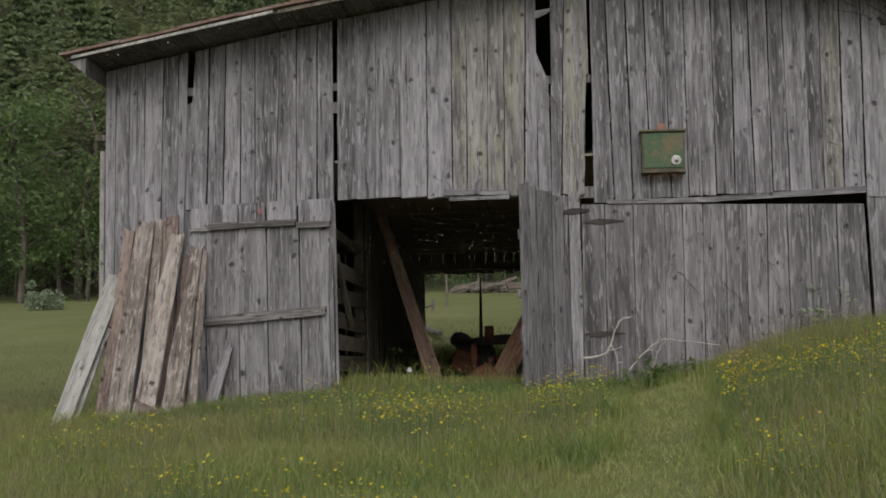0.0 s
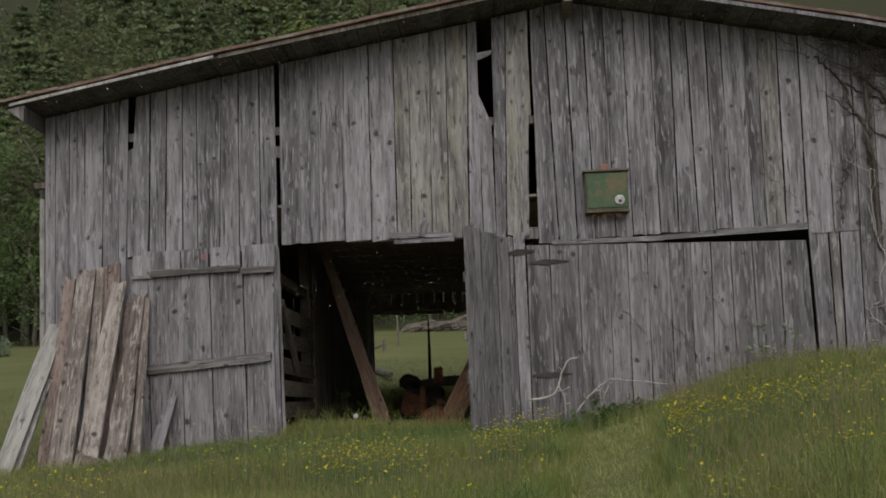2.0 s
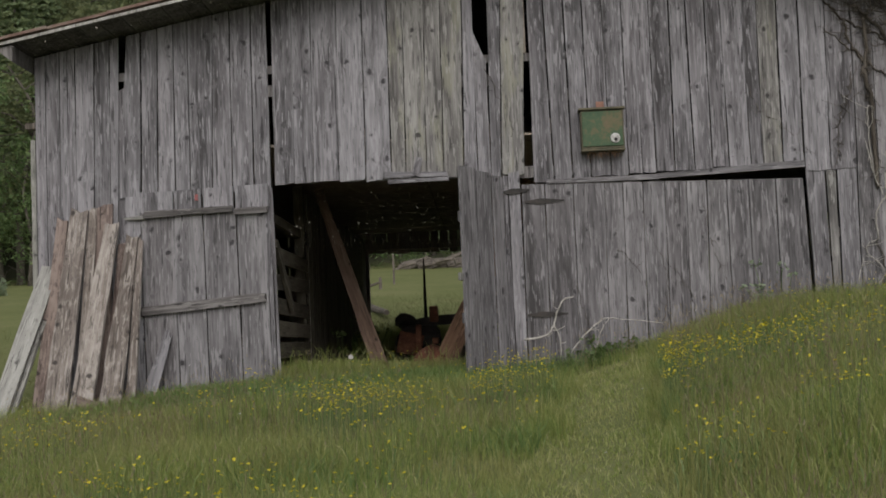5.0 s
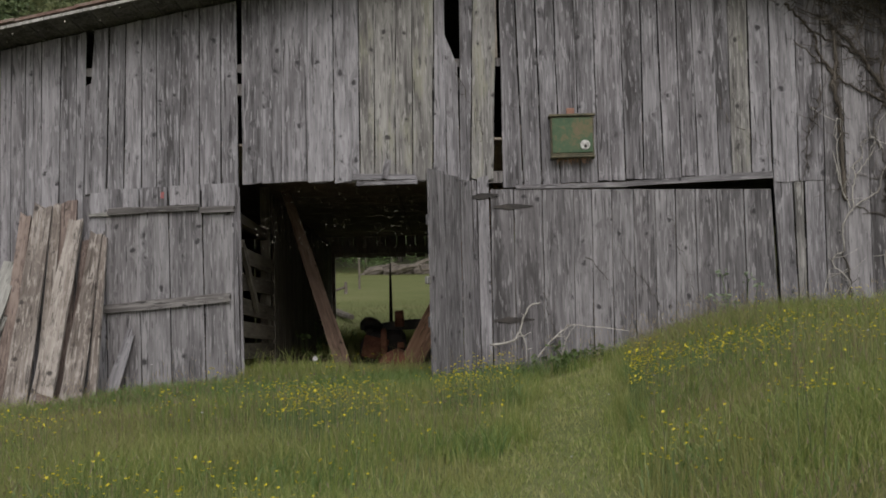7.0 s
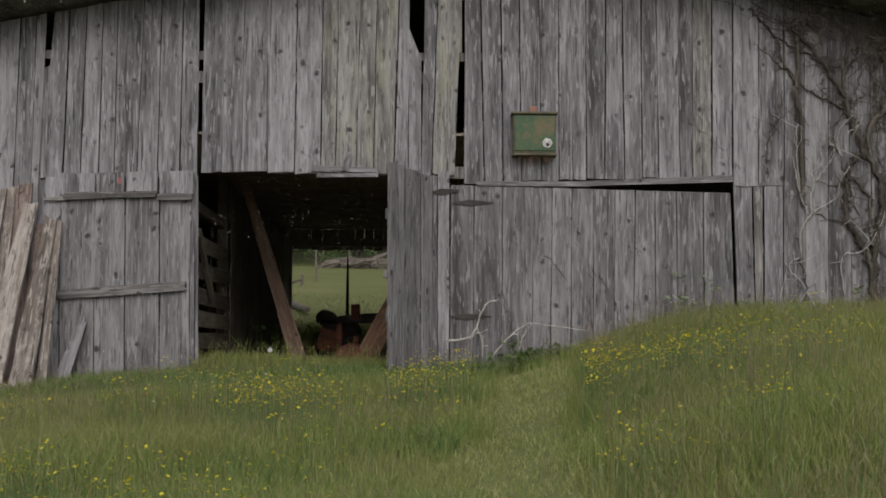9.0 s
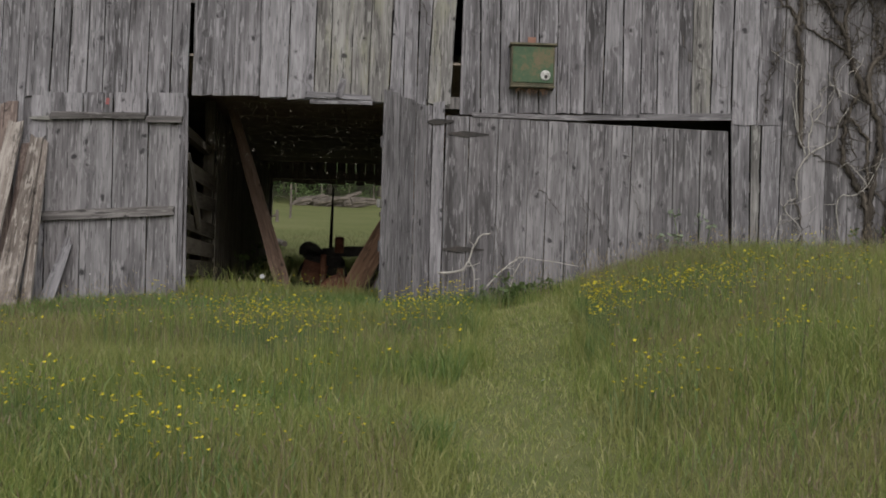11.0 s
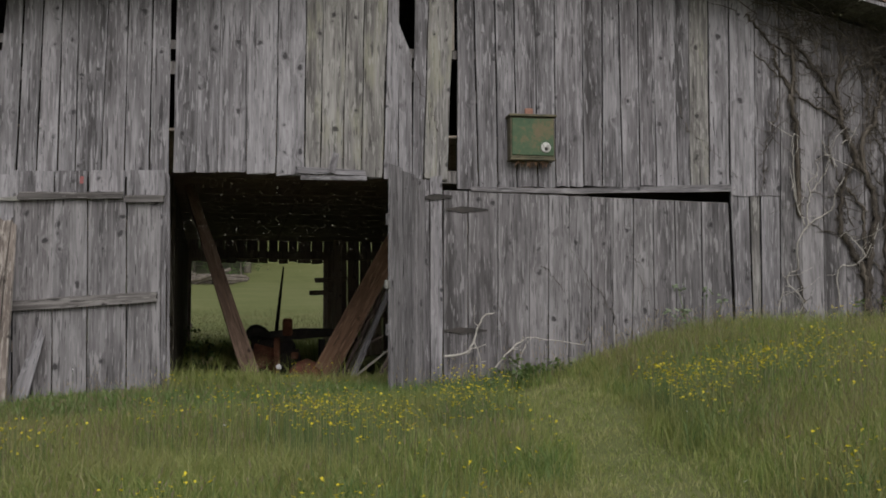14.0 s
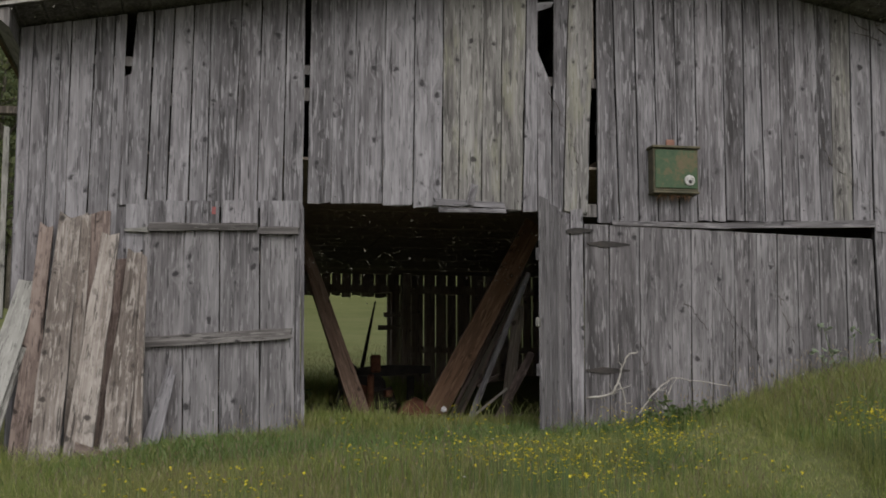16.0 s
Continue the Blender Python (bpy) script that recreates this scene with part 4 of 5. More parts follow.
tv, tf = tube_data(smooth_line([(1.02, 6.1, 0.5), (1.06, 6.1, 0.61), (1.18, 6.1, 0.63), (1.34, 6.1, 0.54)], 4), [0.05, 0.06, 0.07, 0.08, 0.08, 0.09, 0.09, 0.09, 0.08, 0.08, 0.07, 0.05, 0.04], 9)
child("cover", link_mesh("cover", tv, tf, M_IRON, True), machine, label="rounded dark iron cover")
tv, tf = tube_data([(1.457, 6.7, 0.6), (1.485, 6.15, 1.1), (1.512, 5.6, 1.57)], [0.034, 0.026, 0.012], 8)
child("lever", link_mesh("lever", tv, tf, M_IRON), machine, label="long thin upright lever")
child("cap", bevel_box("cap", 1.54, 1.69, 6.22, 6.36, 0.55, 0.82, M_RUST, 0.02), machine, label="square red-rusted cap")
for px in (1.06, 2.1):
    child("leg", bevel_box("leg", px, px + 0.1, 6.24, 6.36, -0.12, 0.505, M_IRON, 0.01), machine)
hv, hf = [], []
for i, (yy, zz) in enumerate(((2.85, -0.1), (2.86, 0.08), (2.98, 0.15), (3.2, 0.17), (3.5, 0.08))):
    for j, xx in enumerate((1.40, 1.5, 1.62, 1.74, 1.84)):
        hv.append((xx + 0.03 * i, yy, zz - 0.05 * abs(j - 2) ** 1.5))
for i in range(4):
    for j in range(4):
        hf.append((i * 5 + j, i * 5 + j + 1, i * 5 + j + 6, i * 5 + j + 5))
hood = tagged(new("machine_hood", link_mesh("machine_hood", hv, hf, M_RUST, True)), "curved red-rusted iron hood lying on the barn floor", "machine part")
hood.modifiers.new("thickness", "SOLIDIFY").thickness = 0.02
tv, tf = tube_data([(1.30 + 0.3 * math.cos(a), 5.85, 0.16 + 0.3 * math.sin(a)) for a in np.linspace(0, 2 * math.pi, 21)], [0.03] * 21, 6)
wheel = child("wheel", link_mesh("wheel", tv, tf, M_IRON), machine, label="dark iron spoked wheel")
tv, tf = tube_data([(1.30, 5.75, 0.16), (1.30, 5.95, 0.16)], [0.06, 0.06], 10)
child("hub", link_mesh("hub", tv, tf, M_IRON), wheel)
for a in np.linspace(0, 5.2, 6):
    tv, tf = tube_data([(1.30, 5.85, 0.16), (1.30 + 0.3 * math.cos(a), 5.85, 0.16 + 0.3 * math.sin(a))], [0.014, 0.014], 5)
    child("spoke", link_mesh("spoke", tv, tf, M_IRON), wheel)
tv, tf = tube_data([(1.16, 6.0, 0.30), (1.2, 6.0, 0.30), (1.66, 6.0, 0.30), (1.72, 6.0, 0.30)], [0.17, 0.21, 0.2, 0.12], 16)
child("drum", link_mesh("drum", tv, tf, M_IRON), machine, label="dark iron drum below the crossbar")
child("side_plate", bevel_box("side_plate", 1.36, 1.45, 5.2, 5.3, -0.12, 0.5, M_RUST, 0.02), machine)
child("tilted_plate", bevel_box("tilted_plate", -0.2, 0.2, -0.012, 0.012, -0.19, 0.19, M_RUST, 0.006), machine, pose(1.25, 5.5, 0.2, -24, 14, 8), "tilted red-rusted plate")
child("tilted_plate", bevel_box("tilted_plate", -0.16, 0.16, -0.012, 0.012, -0.15, 0.15, M_IRON, 0.006), machine, pose(1.62, 5.4, 0.16, -30, -20, -12), "tilted dark iron plate")
child("drawbar", bevel_box("drawbar", 1.62, 1.72, 5.2, 6.3, 0.18, 0.28, M_RUST, 0.012), machine)

# ---- fence, logs and posts behind the barn ----
def field_post(x, y, h, r, label, lean=0.0):
    z = float(ground_z(x, y))
    v, f = tube_data([(0, 0, -0.1), (0.01, 0, h * 0.5), (0, 0, h)], [r, r * 0.95, r * 0.85], 8)
    ob = new("fence_post", link_mesh("fence_post", v, f, M_STONE))
    ob.matrix_basis = Matrix.Translation((x, y, z)) @ pose(0, 0, 0, 0, lean, 0)
    return tagged(ob, label, "post", "fence posts")


field_post(-1.1, 35.0, 1.3, 0.045, "thin pale fence post in the field")
field_post(-1.3, 31.0, 0.42, 0.065, "short thick pale fence post in the field")
field_post(-19.6, 50.5, 0.35, 0.05, "short white marker post in the field")
for (ax, ay), (bx_, by_), r, up in (((-0.85, 22.0), (-0.1, 18.2), 0.10, 0.08), ((-1.75, 31.0), (-1.32, 30.9), 0.05, 0.12)):
    za, zb = float(ground_z(ax, ay)), float(ground_z(bx_, by_))
    v, f = tube_data([(ax, ay, za + up), ((ax + bx_) / 2, (ay + by_) / 2, (za + zb) / 2 + up + 0.05), (bx_, by_, zb + up + 0.12)], [r, r * 0.9, r * 0.7], 8)
    tagged(new("fallen_log", link_mesh("fallen_log", v, f, M_STONE)), "bleached fallen limb lying in the field", "log")
P_LOG = (0.0, 56.5)
logs_rng = random.Random(21)
for i in range(40):
    lx, ly = P_LOG[0] + logs_rng.uniform(-1.9, 1.6), P_LOG[1] + logs_rng.uniform(-3.2, 1.0)
    L, r = logs_rng.uniform(0.6, 1.9), logs_rng.uniform(0.06, 0.15)
    a = logs_rng.uniform(-0.7, 0.7)
    zz = float(ground_z(lx, ly)) + logs_rng.uniform(0.03, 0.45)
    tilt = logs_rng.uniform(-0.15, 0.45)
    c = Vector((lx, ly, zz))
    d = Vector((math.cos(a), math.sin(a), tilt)).normalized()
    v, f = tube_data([-d * L / 2, Vector((0, 0, 0.04)), d * L / 2], [r, r * 0.9, r * 0.65], 7)
    ob = new("log", link_mesh("log", v, f, M_STONE))
    ob.location = c
    tagged(ob, "pale dry log in a heap at the field's edge", "log", "log heap")

# ---- trees ----
def leaf_cloud(centres, radii, per, size, g, flat=0.7):
    """Small leaf faces scattered in clumps: an array (count, 4, 3)."""
    out = []
    for c, r in zip(centres, radii):
        p = g.normal(0, 1, (per, 3))
        p /= np.linalg.norm(p, axis=1, keepdims=True)
        p *= (g.uniform(0.25, 1, (per, 1)) ** 0.5) * r
        p[:, 2] *= flat
        p += np.asarray(c)
        n1 = g.normal(0, 1, (per, 3))
        n1[:, 2] *= 0.5
        n1 /= np.linalg.norm(n1, axis=1, keepdims=True)
        n2 = np.cross(n1, g.normal(0, 1, (per, 3)))
        n2 /= np.linalg.norm(n2, axis=1, keepdims=True)
        s = size * g.uniform(0.6, 1.4, (per, 1))
        a, b = n1 * s, n2 * s * 0.55
        out.append(np.stack([p - a, p - b * 0.9, p + a, p + b], 1))
    return np.concatenate(out)


def broadleaf(name, seed, h, spread, material, label, bare=0.18, clumps=72, per=52, size=0.115):
    g = np.random.default_rng(seed)
    tree = empty_thing(name, label, "tree", "trees at the field's edge")
    items, tips = [], []
    trunk = smooth_line([(0, 0, -0.5), (g.normal(0, 0.15), g.normal(0, 0.15), h * 0.35), (g.normal(0, 0.4), g.normal(0, 0.4), h * 0.7), (g.normal(0, 0.5), 0, h * 0.93)], 4)
    items.append(tube_data(trunk, list(np.linspace(h * 0.02, h * 0.004, len(trunk))), 8))
    for i in range(13):
        f = bare + (0.92 - bare) * (i + g.random()) / 13
        base = trunk[min(len(trunk) - 1, int(f * len(trunk)))]
        a = i * 2.4 + g.normal(0, 0.3)
        reach = spread * (0.55 + 0.45 * math.sin(math.pi * min(1, max(0.08, (f - bare * 0.6) / 0.95)))) * g.uniform(0.65, 1.1)
        tip = base + Vector((math.cos(a) * reach, math.sin(a) * reach, h * g.uniform(0.02, 0.14)))
        mid = base.lerp(tip, 0.5) + Vector((0, 0, h * 0.03))
        items.append(tube_data([base, mid, tip], [h * 0.006, h * 0.004, h * 0.0015], 5))
        tips += [tip, mid, base.lerp(tip, 0.75) + Vector(g.normal(0, spread * 0.12, 3))]
    v, f = join_data(items)
    child("trunk", link_mesh("trunk", v, f, M_TRUNK, True), tree)
    cs = [tips[int(k)] + Vector(g.normal(0, spread * 0.16, 3)) for k in g.integers(0, len(tips), clumps)]
    V = leaf_cloud([tuple(c) for c in cs], g.uniform(0.10, 0.22, clumps) * spread * 1.9, per, size * h / 10, g)
    child("crown", quads_mesh("crown", V, material), tree)
    return tree


def conifer(name, seed, h, material, label, bare=0.2):
    g = np.random.default_rng(seed)
    tree = empty_thing(name, label, "tree", "trees at the field's edge")
    items = [tube_data([(0, 0, -0.5), (0.05, 0, h * 0.5), (0, 0.05, h)], [h * 0.013, h * 0.009, 0.02], 7)]
    leaves = []
    levels = 24
    for i in range(levels):
        f = bare + (0.99 - bare) * i / levels
        reach = h * 0.21 * (1 - f) ** 0.7 + 0.3
        for k in range(6):
            if g.random() < 0.18:
                continue
            a = k * math.pi / 3 + i * 0.7 + g.normal(0, 0.2)
            r = reach * g.uniform(0.6, 1.15)
            tip = (math.cos(a) * r, math.sin(a) * r, h * f - r * 0.12)
            items.append(tube_data([(0, 0, h * f), tip], [0.03, 0.01], 4))
            pts = [np.array((0, 0, h * f)) + (np.array(tip) - np.array((0, 0, h * f))) * t for t in (0.35, 0.65, 0.95)]
            leaves.append(leaf_cloud(pts, [0.27 * r + 0.1] * 3, 13, 0.010 * h + 0.04, g, 0.4))
    v, f = join_data(items)
    child("trunk", link_mesh("trunk", v, f, M_TRUNK, True), tree)
    child("crown", quads_mesh("crown", np.concatenate(leaves), material), tree)
    return tree


kinds = [broadleaf("broadleaf_tree", 1, 11, 3.4, M_LEAF_A, "leafy mid-green broadleaf tree at the wood's edge"),
         broadleaf("broadleaf_tree", 2, 13, 3.8, M_LEAF_D, "olive-green broadleaf tree in the wood", 0.25),
         conifer("pine_tree", 3, 17, M_LEAF_B, "tall dark green pine on the wooded hill", 0.25),
         conifer("pine_tree", 4, 14, M_LEAF_B, "dark green pine on the wooded hill", 0.15),
         broadleaf("young_tree", 5, 6.5, 2.6, M_LEAF_A, "low bushy green tree at the field's edge", 0.05, 64, 50, 0.13),
         broadleaf("bright_tree", 6, 13, 3.9, M_LEAF_C, "bright yellow-green tree on the hill", 0.2)]
tr = random.Random(12)
used = set()


def plant(kind, x, y, s):
    m = Matrix.Translation((x, y, float(ground_z(x, y)) - 0.15)) @ pose(0, 0, 0, 0, 0, tr.uniform(0, 360))
    ob = kinds[kind]
    if kind not in used:
        used.add(kind)
        ob.scale = (s, s, s)
        ob.matrix_basis = m @ Matrix.Diagonal((s, s, s, 1))
    else:
        was = tuple(ob.scale)
        ob.scale = (s, s, s)
        copy_thing(ob, m)
        ob.scale = was


def seen_side(x, y):
    """Whether a place can show past the barn's sides and over its roof."""
    s = x / (y + 16)
    return -0.47 < s < 0.03 or (y > 78 and 0.46 < s < 0.72)


for y0, dy, step, pool in ((62, 2, 3.0, (0, 4, 1, 4, 0)), (67, 2, 3.0, (1, 0, 2, 1, 3)), (73, 2.5, 3.3, (2, 3, 1, 2, 0)), (80, 3, 3.6, (2, 3, 2, 1, 2)), (88, 3, 4.0, (2, 3, 2, 1)),
                           (97, 4, 4.6, (2, 1, 2, 3)), (107, 4, 5.0, (2, 3, 1, 2)), (119, 5, 5.5, (2, 2, 1, 3)), (134, 6, 6.5, (2, 2, 1)), (150, 6, 7.5, (2, 2, 1))):
    x = -0.6 * (y0 + 16)
    while x < 0.9 * (y0 + 16):
        if not (2.5 < x < 30 and y0 < 90) and not (y0 < 64 and -3.2 < x < 3) and seen_side(x, y0):
            plant(tr.choice(pool), x + tr.uniform(-0.8, 0.8), y0 + tr.uniform(-dy, dy), tr.uniform(0.85, 1.3))
        x += step * tr.uniform(0.75, 1.25)
plant(5, -14, 113, 1.3), plant(5, -17.5, 116, 1.2), plant(5, 71, 103, 1.25), plant(5, -13, 86, 1.25), plant(5, -10.0, 89, 1.15), plant(5, 60, 84, 1.3), plant(5, 65, 88, 1.2)
for x, y, k, s in ((-29, 53, 0, 1.2), (-26, 55, 0, 1.1), (-23, 57, 4, 1.15), (-32, 56, 4, 1.3), (-24.5, 60, 1, 1.1), (-20, 59, 0, 1.0), (-6.5, 60, 4, 0.5), (-4.2, 59.5, 4, 0.6), (-2.4, 58.6, 4, 0.62), (-0.9, 59.2, 4, 0.6), (0.5, 60.2, 4, 0.5), (2.0, 62, 4, 0.45)):
    plant(k, x, y, s)

# pale shrub in the field
g = np.random.default_rng(31)
bx, by = -19.7, 42.0
shrub = empty_thing("shrub", "pale grey-green shrub standing in the field", "shrub", m=Matrix.Translation((bx, by, float(ground_z(bx, by)))))
stems, cs = [], []
for i in range(9):
    a, r = i * 0.7, g.uniform(0.25, 0.8)
    tip = (math.cos(a) * r, math.sin(a) * r, g.uniform(0.55, 1.35) * (1.15 - 0.5 * r))
    stems.append(tube_data([(0, 0, -0.05), (tip[0] * 0.5, tip[1] * 0.5, tip[2] * 0.6), tip], [0.03, 0.02, 0.008], 5))
    cs += [tip, tuple(np.array(tip) * (0.9, 0.9, 0.6)), tuple(np.array(tip) * (0.95, 0.95, 0.25))]
v, f = join_data(stems)
child("stem", link_mesh("stem", v, f, M_TRUNK), shrub)
child("leaves", quads_mesh("leaves", leaf_cloud(cs, [0.3] * len(cs), 80, 0.06, g), M_LEAF_G), shrub)

# ---- climbing vine and bare branches on the wall ----
vr = random.Random(77)


def stem_data(pts, r0, r1, steps=5, wob=0.012, sides=6):
    line = smooth_line(pts, steps, wob, vr)
    return tube_data(line, list(np.linspace(r0, r1, len(line))), sides), line


def twigs(line, count, length, r, up=0.5):
    """Short side shoots that grow from a stem and stay near the wall."""
    out = []
    for _ in range(count):
        p = line[vr.randrange(2, len(line))]
        a = vr.uniform(0, 2 * math.pi)
        d = Vector((math.cos(a), vr.uniform(-0.35, 0.05), math.sin(a) * 0.8 + up * 0.5)).normalized()
        L = length * vr.uniform(0.4, 1.2)
        q = p + d * L * 0.5 + Vector((vr.uniform(-0.05, 0.05), 0, vr.uniform(-0.04, 0.04)))
        e = p + d * L + Vector((0, 0, vr.uniform(-0.1, 0.12)))
        q.y, e.y = min(q.y, -0.05), min(e.y, -0.05)
        out.append(tube_data([p, q, e], [r, r * 0.7, r * 0.3], 4))
    return out


vine = empty_thing("climbing_vine", "bare dark woody vine climbing the barn wall", "vine", m=Matrix.Translation((0, 0, 0)))

def vine_stem(r0, r1, *xz, parent=None, material=None, wob=0.022, side=1.0, depth=0.09, tag=""):
    """One woody stem that keeps to the wall, through the places (x, z), with its side shoots and shaggy bark."""
    (v, f), line = stem_data([(x, -depth * 0.7, z) for x, z in xz], r0 * 0.8, r1 * 0.8, 6, wob)
    bits = [(v, f)]
    if side:
        bits += twigs(line, max(2, int(len(line) * 0.25 * side)), 0.34, 0.0045) + twigs(line, int(len(line) * 0.9 * side), 0.09, 0.004)
    if r0 > 0.03:
        # loose strips of bark and rootlets stand off the old stems
        bits += twigs(line, len(line) * 4, 0.05 + r0 * 0.8, 0.006, up=0.0)
    v, f = join_data(bits)
    return child("stem", link_mesh("stem", v, f, material or M_VINE, True), parent or vine, label=tag)


vine_stem(0.058, 0.03, (8.24, 0.42), (8.26, 0.87), (8.29, 1.19), (8.29, 1.64), (8.31, 2.02), (8.35, 2.35), (8.46, 2.65), (8.53, 3.01), (8.53, 3.35), (8.42, 3.75), depth=0.11)
vine_stem(0.052, 0.022, (8.0, 0.42), (8.01, 0.9), (7.96, 1.17), (7.84, 1.38), (7.71, 1.6), (7.72, 1.86), (7.74, 2.11), (7.9, 2.41))
vine_stem(0.055, 0.018, (8.05, 0.42), (8.04, 0.92), (8.07, 1.33), (8.15, 1.76), (8.14, 2.08), (8.01, 2.33), (7.89, 2.57), (7.79, 2.86), (7.73, 3.08), (7.56, 3.36), (7.38, 3.6), (7.2, 3.84), (7.0, 3.99), depth=0.1)
vine_stem(0.04, 0.022, (8.03, 2.31), (8.02, 2.71), (8.18, 2.89), (8.25, 3.15), (8.29, 3.38), (8.15, 3.7), (8.07, 3.98))
vine_stem(0.03, 0.014, (8.02, 1.3), (8.0, 1.52), (8.02, 1.81), (7.96, 1.94), (7.84, 2.06), (7.79, 2.12))
vine_stem(0.035, 0.024, (7.22, 1.75), (7.21, 2.17), (7.2, 2.72), (7.13, 3.13), (7.17, 3.36), (7.16, 3.81))
vine_stem(0.02, 0.006, (7.79, 2.86), (7.6, 3.0), (7.37, 3.11), (7.16, 3.29), (6.95, 3.47), (6.68, 3.7))
vine_stem(0.028, 0.016, (7.73, 3.08), (7.74, 3.37), (7.77, 3.76), (7.73, 4.0))
vine_stem(0.018, 0.008, (7.74, 3.37), (7.88, 3.58), (7.94, 3.78))
vine_stem(0.013, 0.017, (7.69, 3.45), (7.45, 3.51), (7.21, 3.65), (6.94, 3.79), (6.77, 3.97), (6.6, 4.15))
vine_stem(0.014, 0.02, (6.94, 3.79), (6.97, 3.53), (7.14, 3.27))
vine_stem(0.008, 0.004, (6.98, 3.18), (6.93, 2.89), (6.84, 2.66), (6.77, 2.43), (6.78, 2.08))
vine_stem(0.008, 0.004, (7.8, 2.99), (8.0, 3.13), (8.18, 3.26), side=0.5)
vine_stem(0.007, 0.004, (7.22, 3.47), (7.45, 3.44), (7.62, 3.44), side=0.5)
vine_stem(0.007, 0.005, (7.46, 3.25), (7.5, 3.12), (7.74, 3.05), side=0.5)
vine_stem(0.006, 0.008, (7.33, 1.7), (7.66, 1.55), (7.8, 1.57), side=0.5)
vine_stem(0.005, 0.005, (7.34, 2.05), (7.58, 1.99), side=0.3)
vine_stem(0.009, 0.006, (8.11, 1.24), (8.35, 1.06), (8.64, 1.03), (8.95, 1.1), side=0.5)
vine_stem(0.05, 0.02, (8.66, 0.42), (8.72, 1.5), (8.66, 2.5), (8.78, 3.2), (8.62, 3.7), depth=0.1)
vine_stem(0.02, 0.01, (8.05, 3.75), (8.4, 3.62), (8.8, 3.66))
for _ in range(7):
    # younger stems wander up between the old ones
    x, z = vr.uniform(7.7, 8.9), vr.uniform(1.2, 2.6)
    pts = []
    while z < min(roof_z(x) - 0.25, 3.9) and len(pts) < 9:
        pts.append((x, z))
        x, z = x + vr.gauss(-0.02, 0.13), z + vr.uniform(0.22, 0.45)
    if len(pts) > 2:
        vine_stem(vr.uniform(0.006, 0.012), 0.004, *pts)
mat_bits = []
for _ in range(480):
    x = vr.triangular(6.3, 9.7, 8.5)
    z = roof_z(x) - 0.1 - abs(vr.gauss(0, 0.34)) * (0.4 + 0.6 * min(1.0, max(0.0, (x - 6.6) / 1.6)))
    y = vr.uniform(-0.35, -0.04)
    a = vr.uniform(0, 6.3)
    L = vr.uniform(0.12, 0.5)
    d = Vector((math.cos(a), vr.uniform(-0.3, 0.3), math.sin(a))) * L
    p = Vector((x, y, z))
    e = p + d
    e.z = min(e.z, roof_z(e.x) - 0.08)
    e.y = min(e.y, -0.035)
    mid = p + (e - p) * 0.5 + Vector((vr.uniform(-0.06, 0.06), vr.uniform(-0.05, 0), vr.uniform(-0.08, 0.02)))
    mid.y = min(mid.y, -0.035)
    mat_bits.append(tube_data([p, mid, e], [0.006, 0.005, 0.002], 4))
v, f = join_data(mat_bits)
tangle = child("twig_tangle", link_mesh("twig_tangle", v, f, M_VINE), vine)
tangle["kind"] = "stuff"

pale = empty_thing("dead_vine", "bleached bare vine stems hanging on the boards", "vine")
PALE = dict(parent=pale, material=M_TWIG, wob=0.008, side=0.25, depth=0.13)
vine_stem(0.009, 0.006, (7.12, 0.6), (7.21, 0.77), (7.03, 0.98), (7.04, 1.09), (7.16, 1.15), **PALE)
vine_stem(0.013, 0.007, (7.16, 1.15), (7.16, 1.43), (7.3, 1.67), (7.59, 1.85), (7.64, 2.04), (7.77, 2.24), **PALE)
vine_stem(0.012, 0.006, (7.3, 1.67), (7.29, 1.83), (7.33, 2.05), (7.31, 2.15), (7.43, 2.28), (7.41, 2.43), **PALE)
vine_stem(0.01, 0.005, (7.26, 1.66), (7.15, 1.94), (7.08, 2.35), **PALE)
vine_stem(0.009, 0.005, (7.16, 1.91), (7.13, 2.45), (7.15, 2.74), **PALE)
vine_stem(0.009, 0.005, (7.33, 2.05), (7.46, 2.19), (7.59, 2.42), (7.54, 2.52), (7.5, 2.67), **PALE)
vine_stem(0.009, 0.005, (7.52, 2.5), (7.6, 2.48), (7.68, 2.36), **PALE)
vine_stem(0.01, 0.006, (7.66, 0.7), (7.65, 1.15), (7.88, 1.21), (8.0, 1.33), (8.13, 1.56), (8.19, 1.76), **PALE)
vine_stem(0.009, 0.006, (8.0, 1.33), (7.87, 1.48), (7.76, 1.59), **PALE)
vine_stem(0.009, 0.005, (7.74, 2.63), (7.88, 2.73), (7.94, 2.84), **PALE)
vine_stem(0.007, 0.005, (6.89, 0.62), (6.97, 0.93), **PALE)
vine_stem(0.009, 0.009, (7.16, 1.15), (7.22, 0.88), (7.22, 0.6), side=0.2)

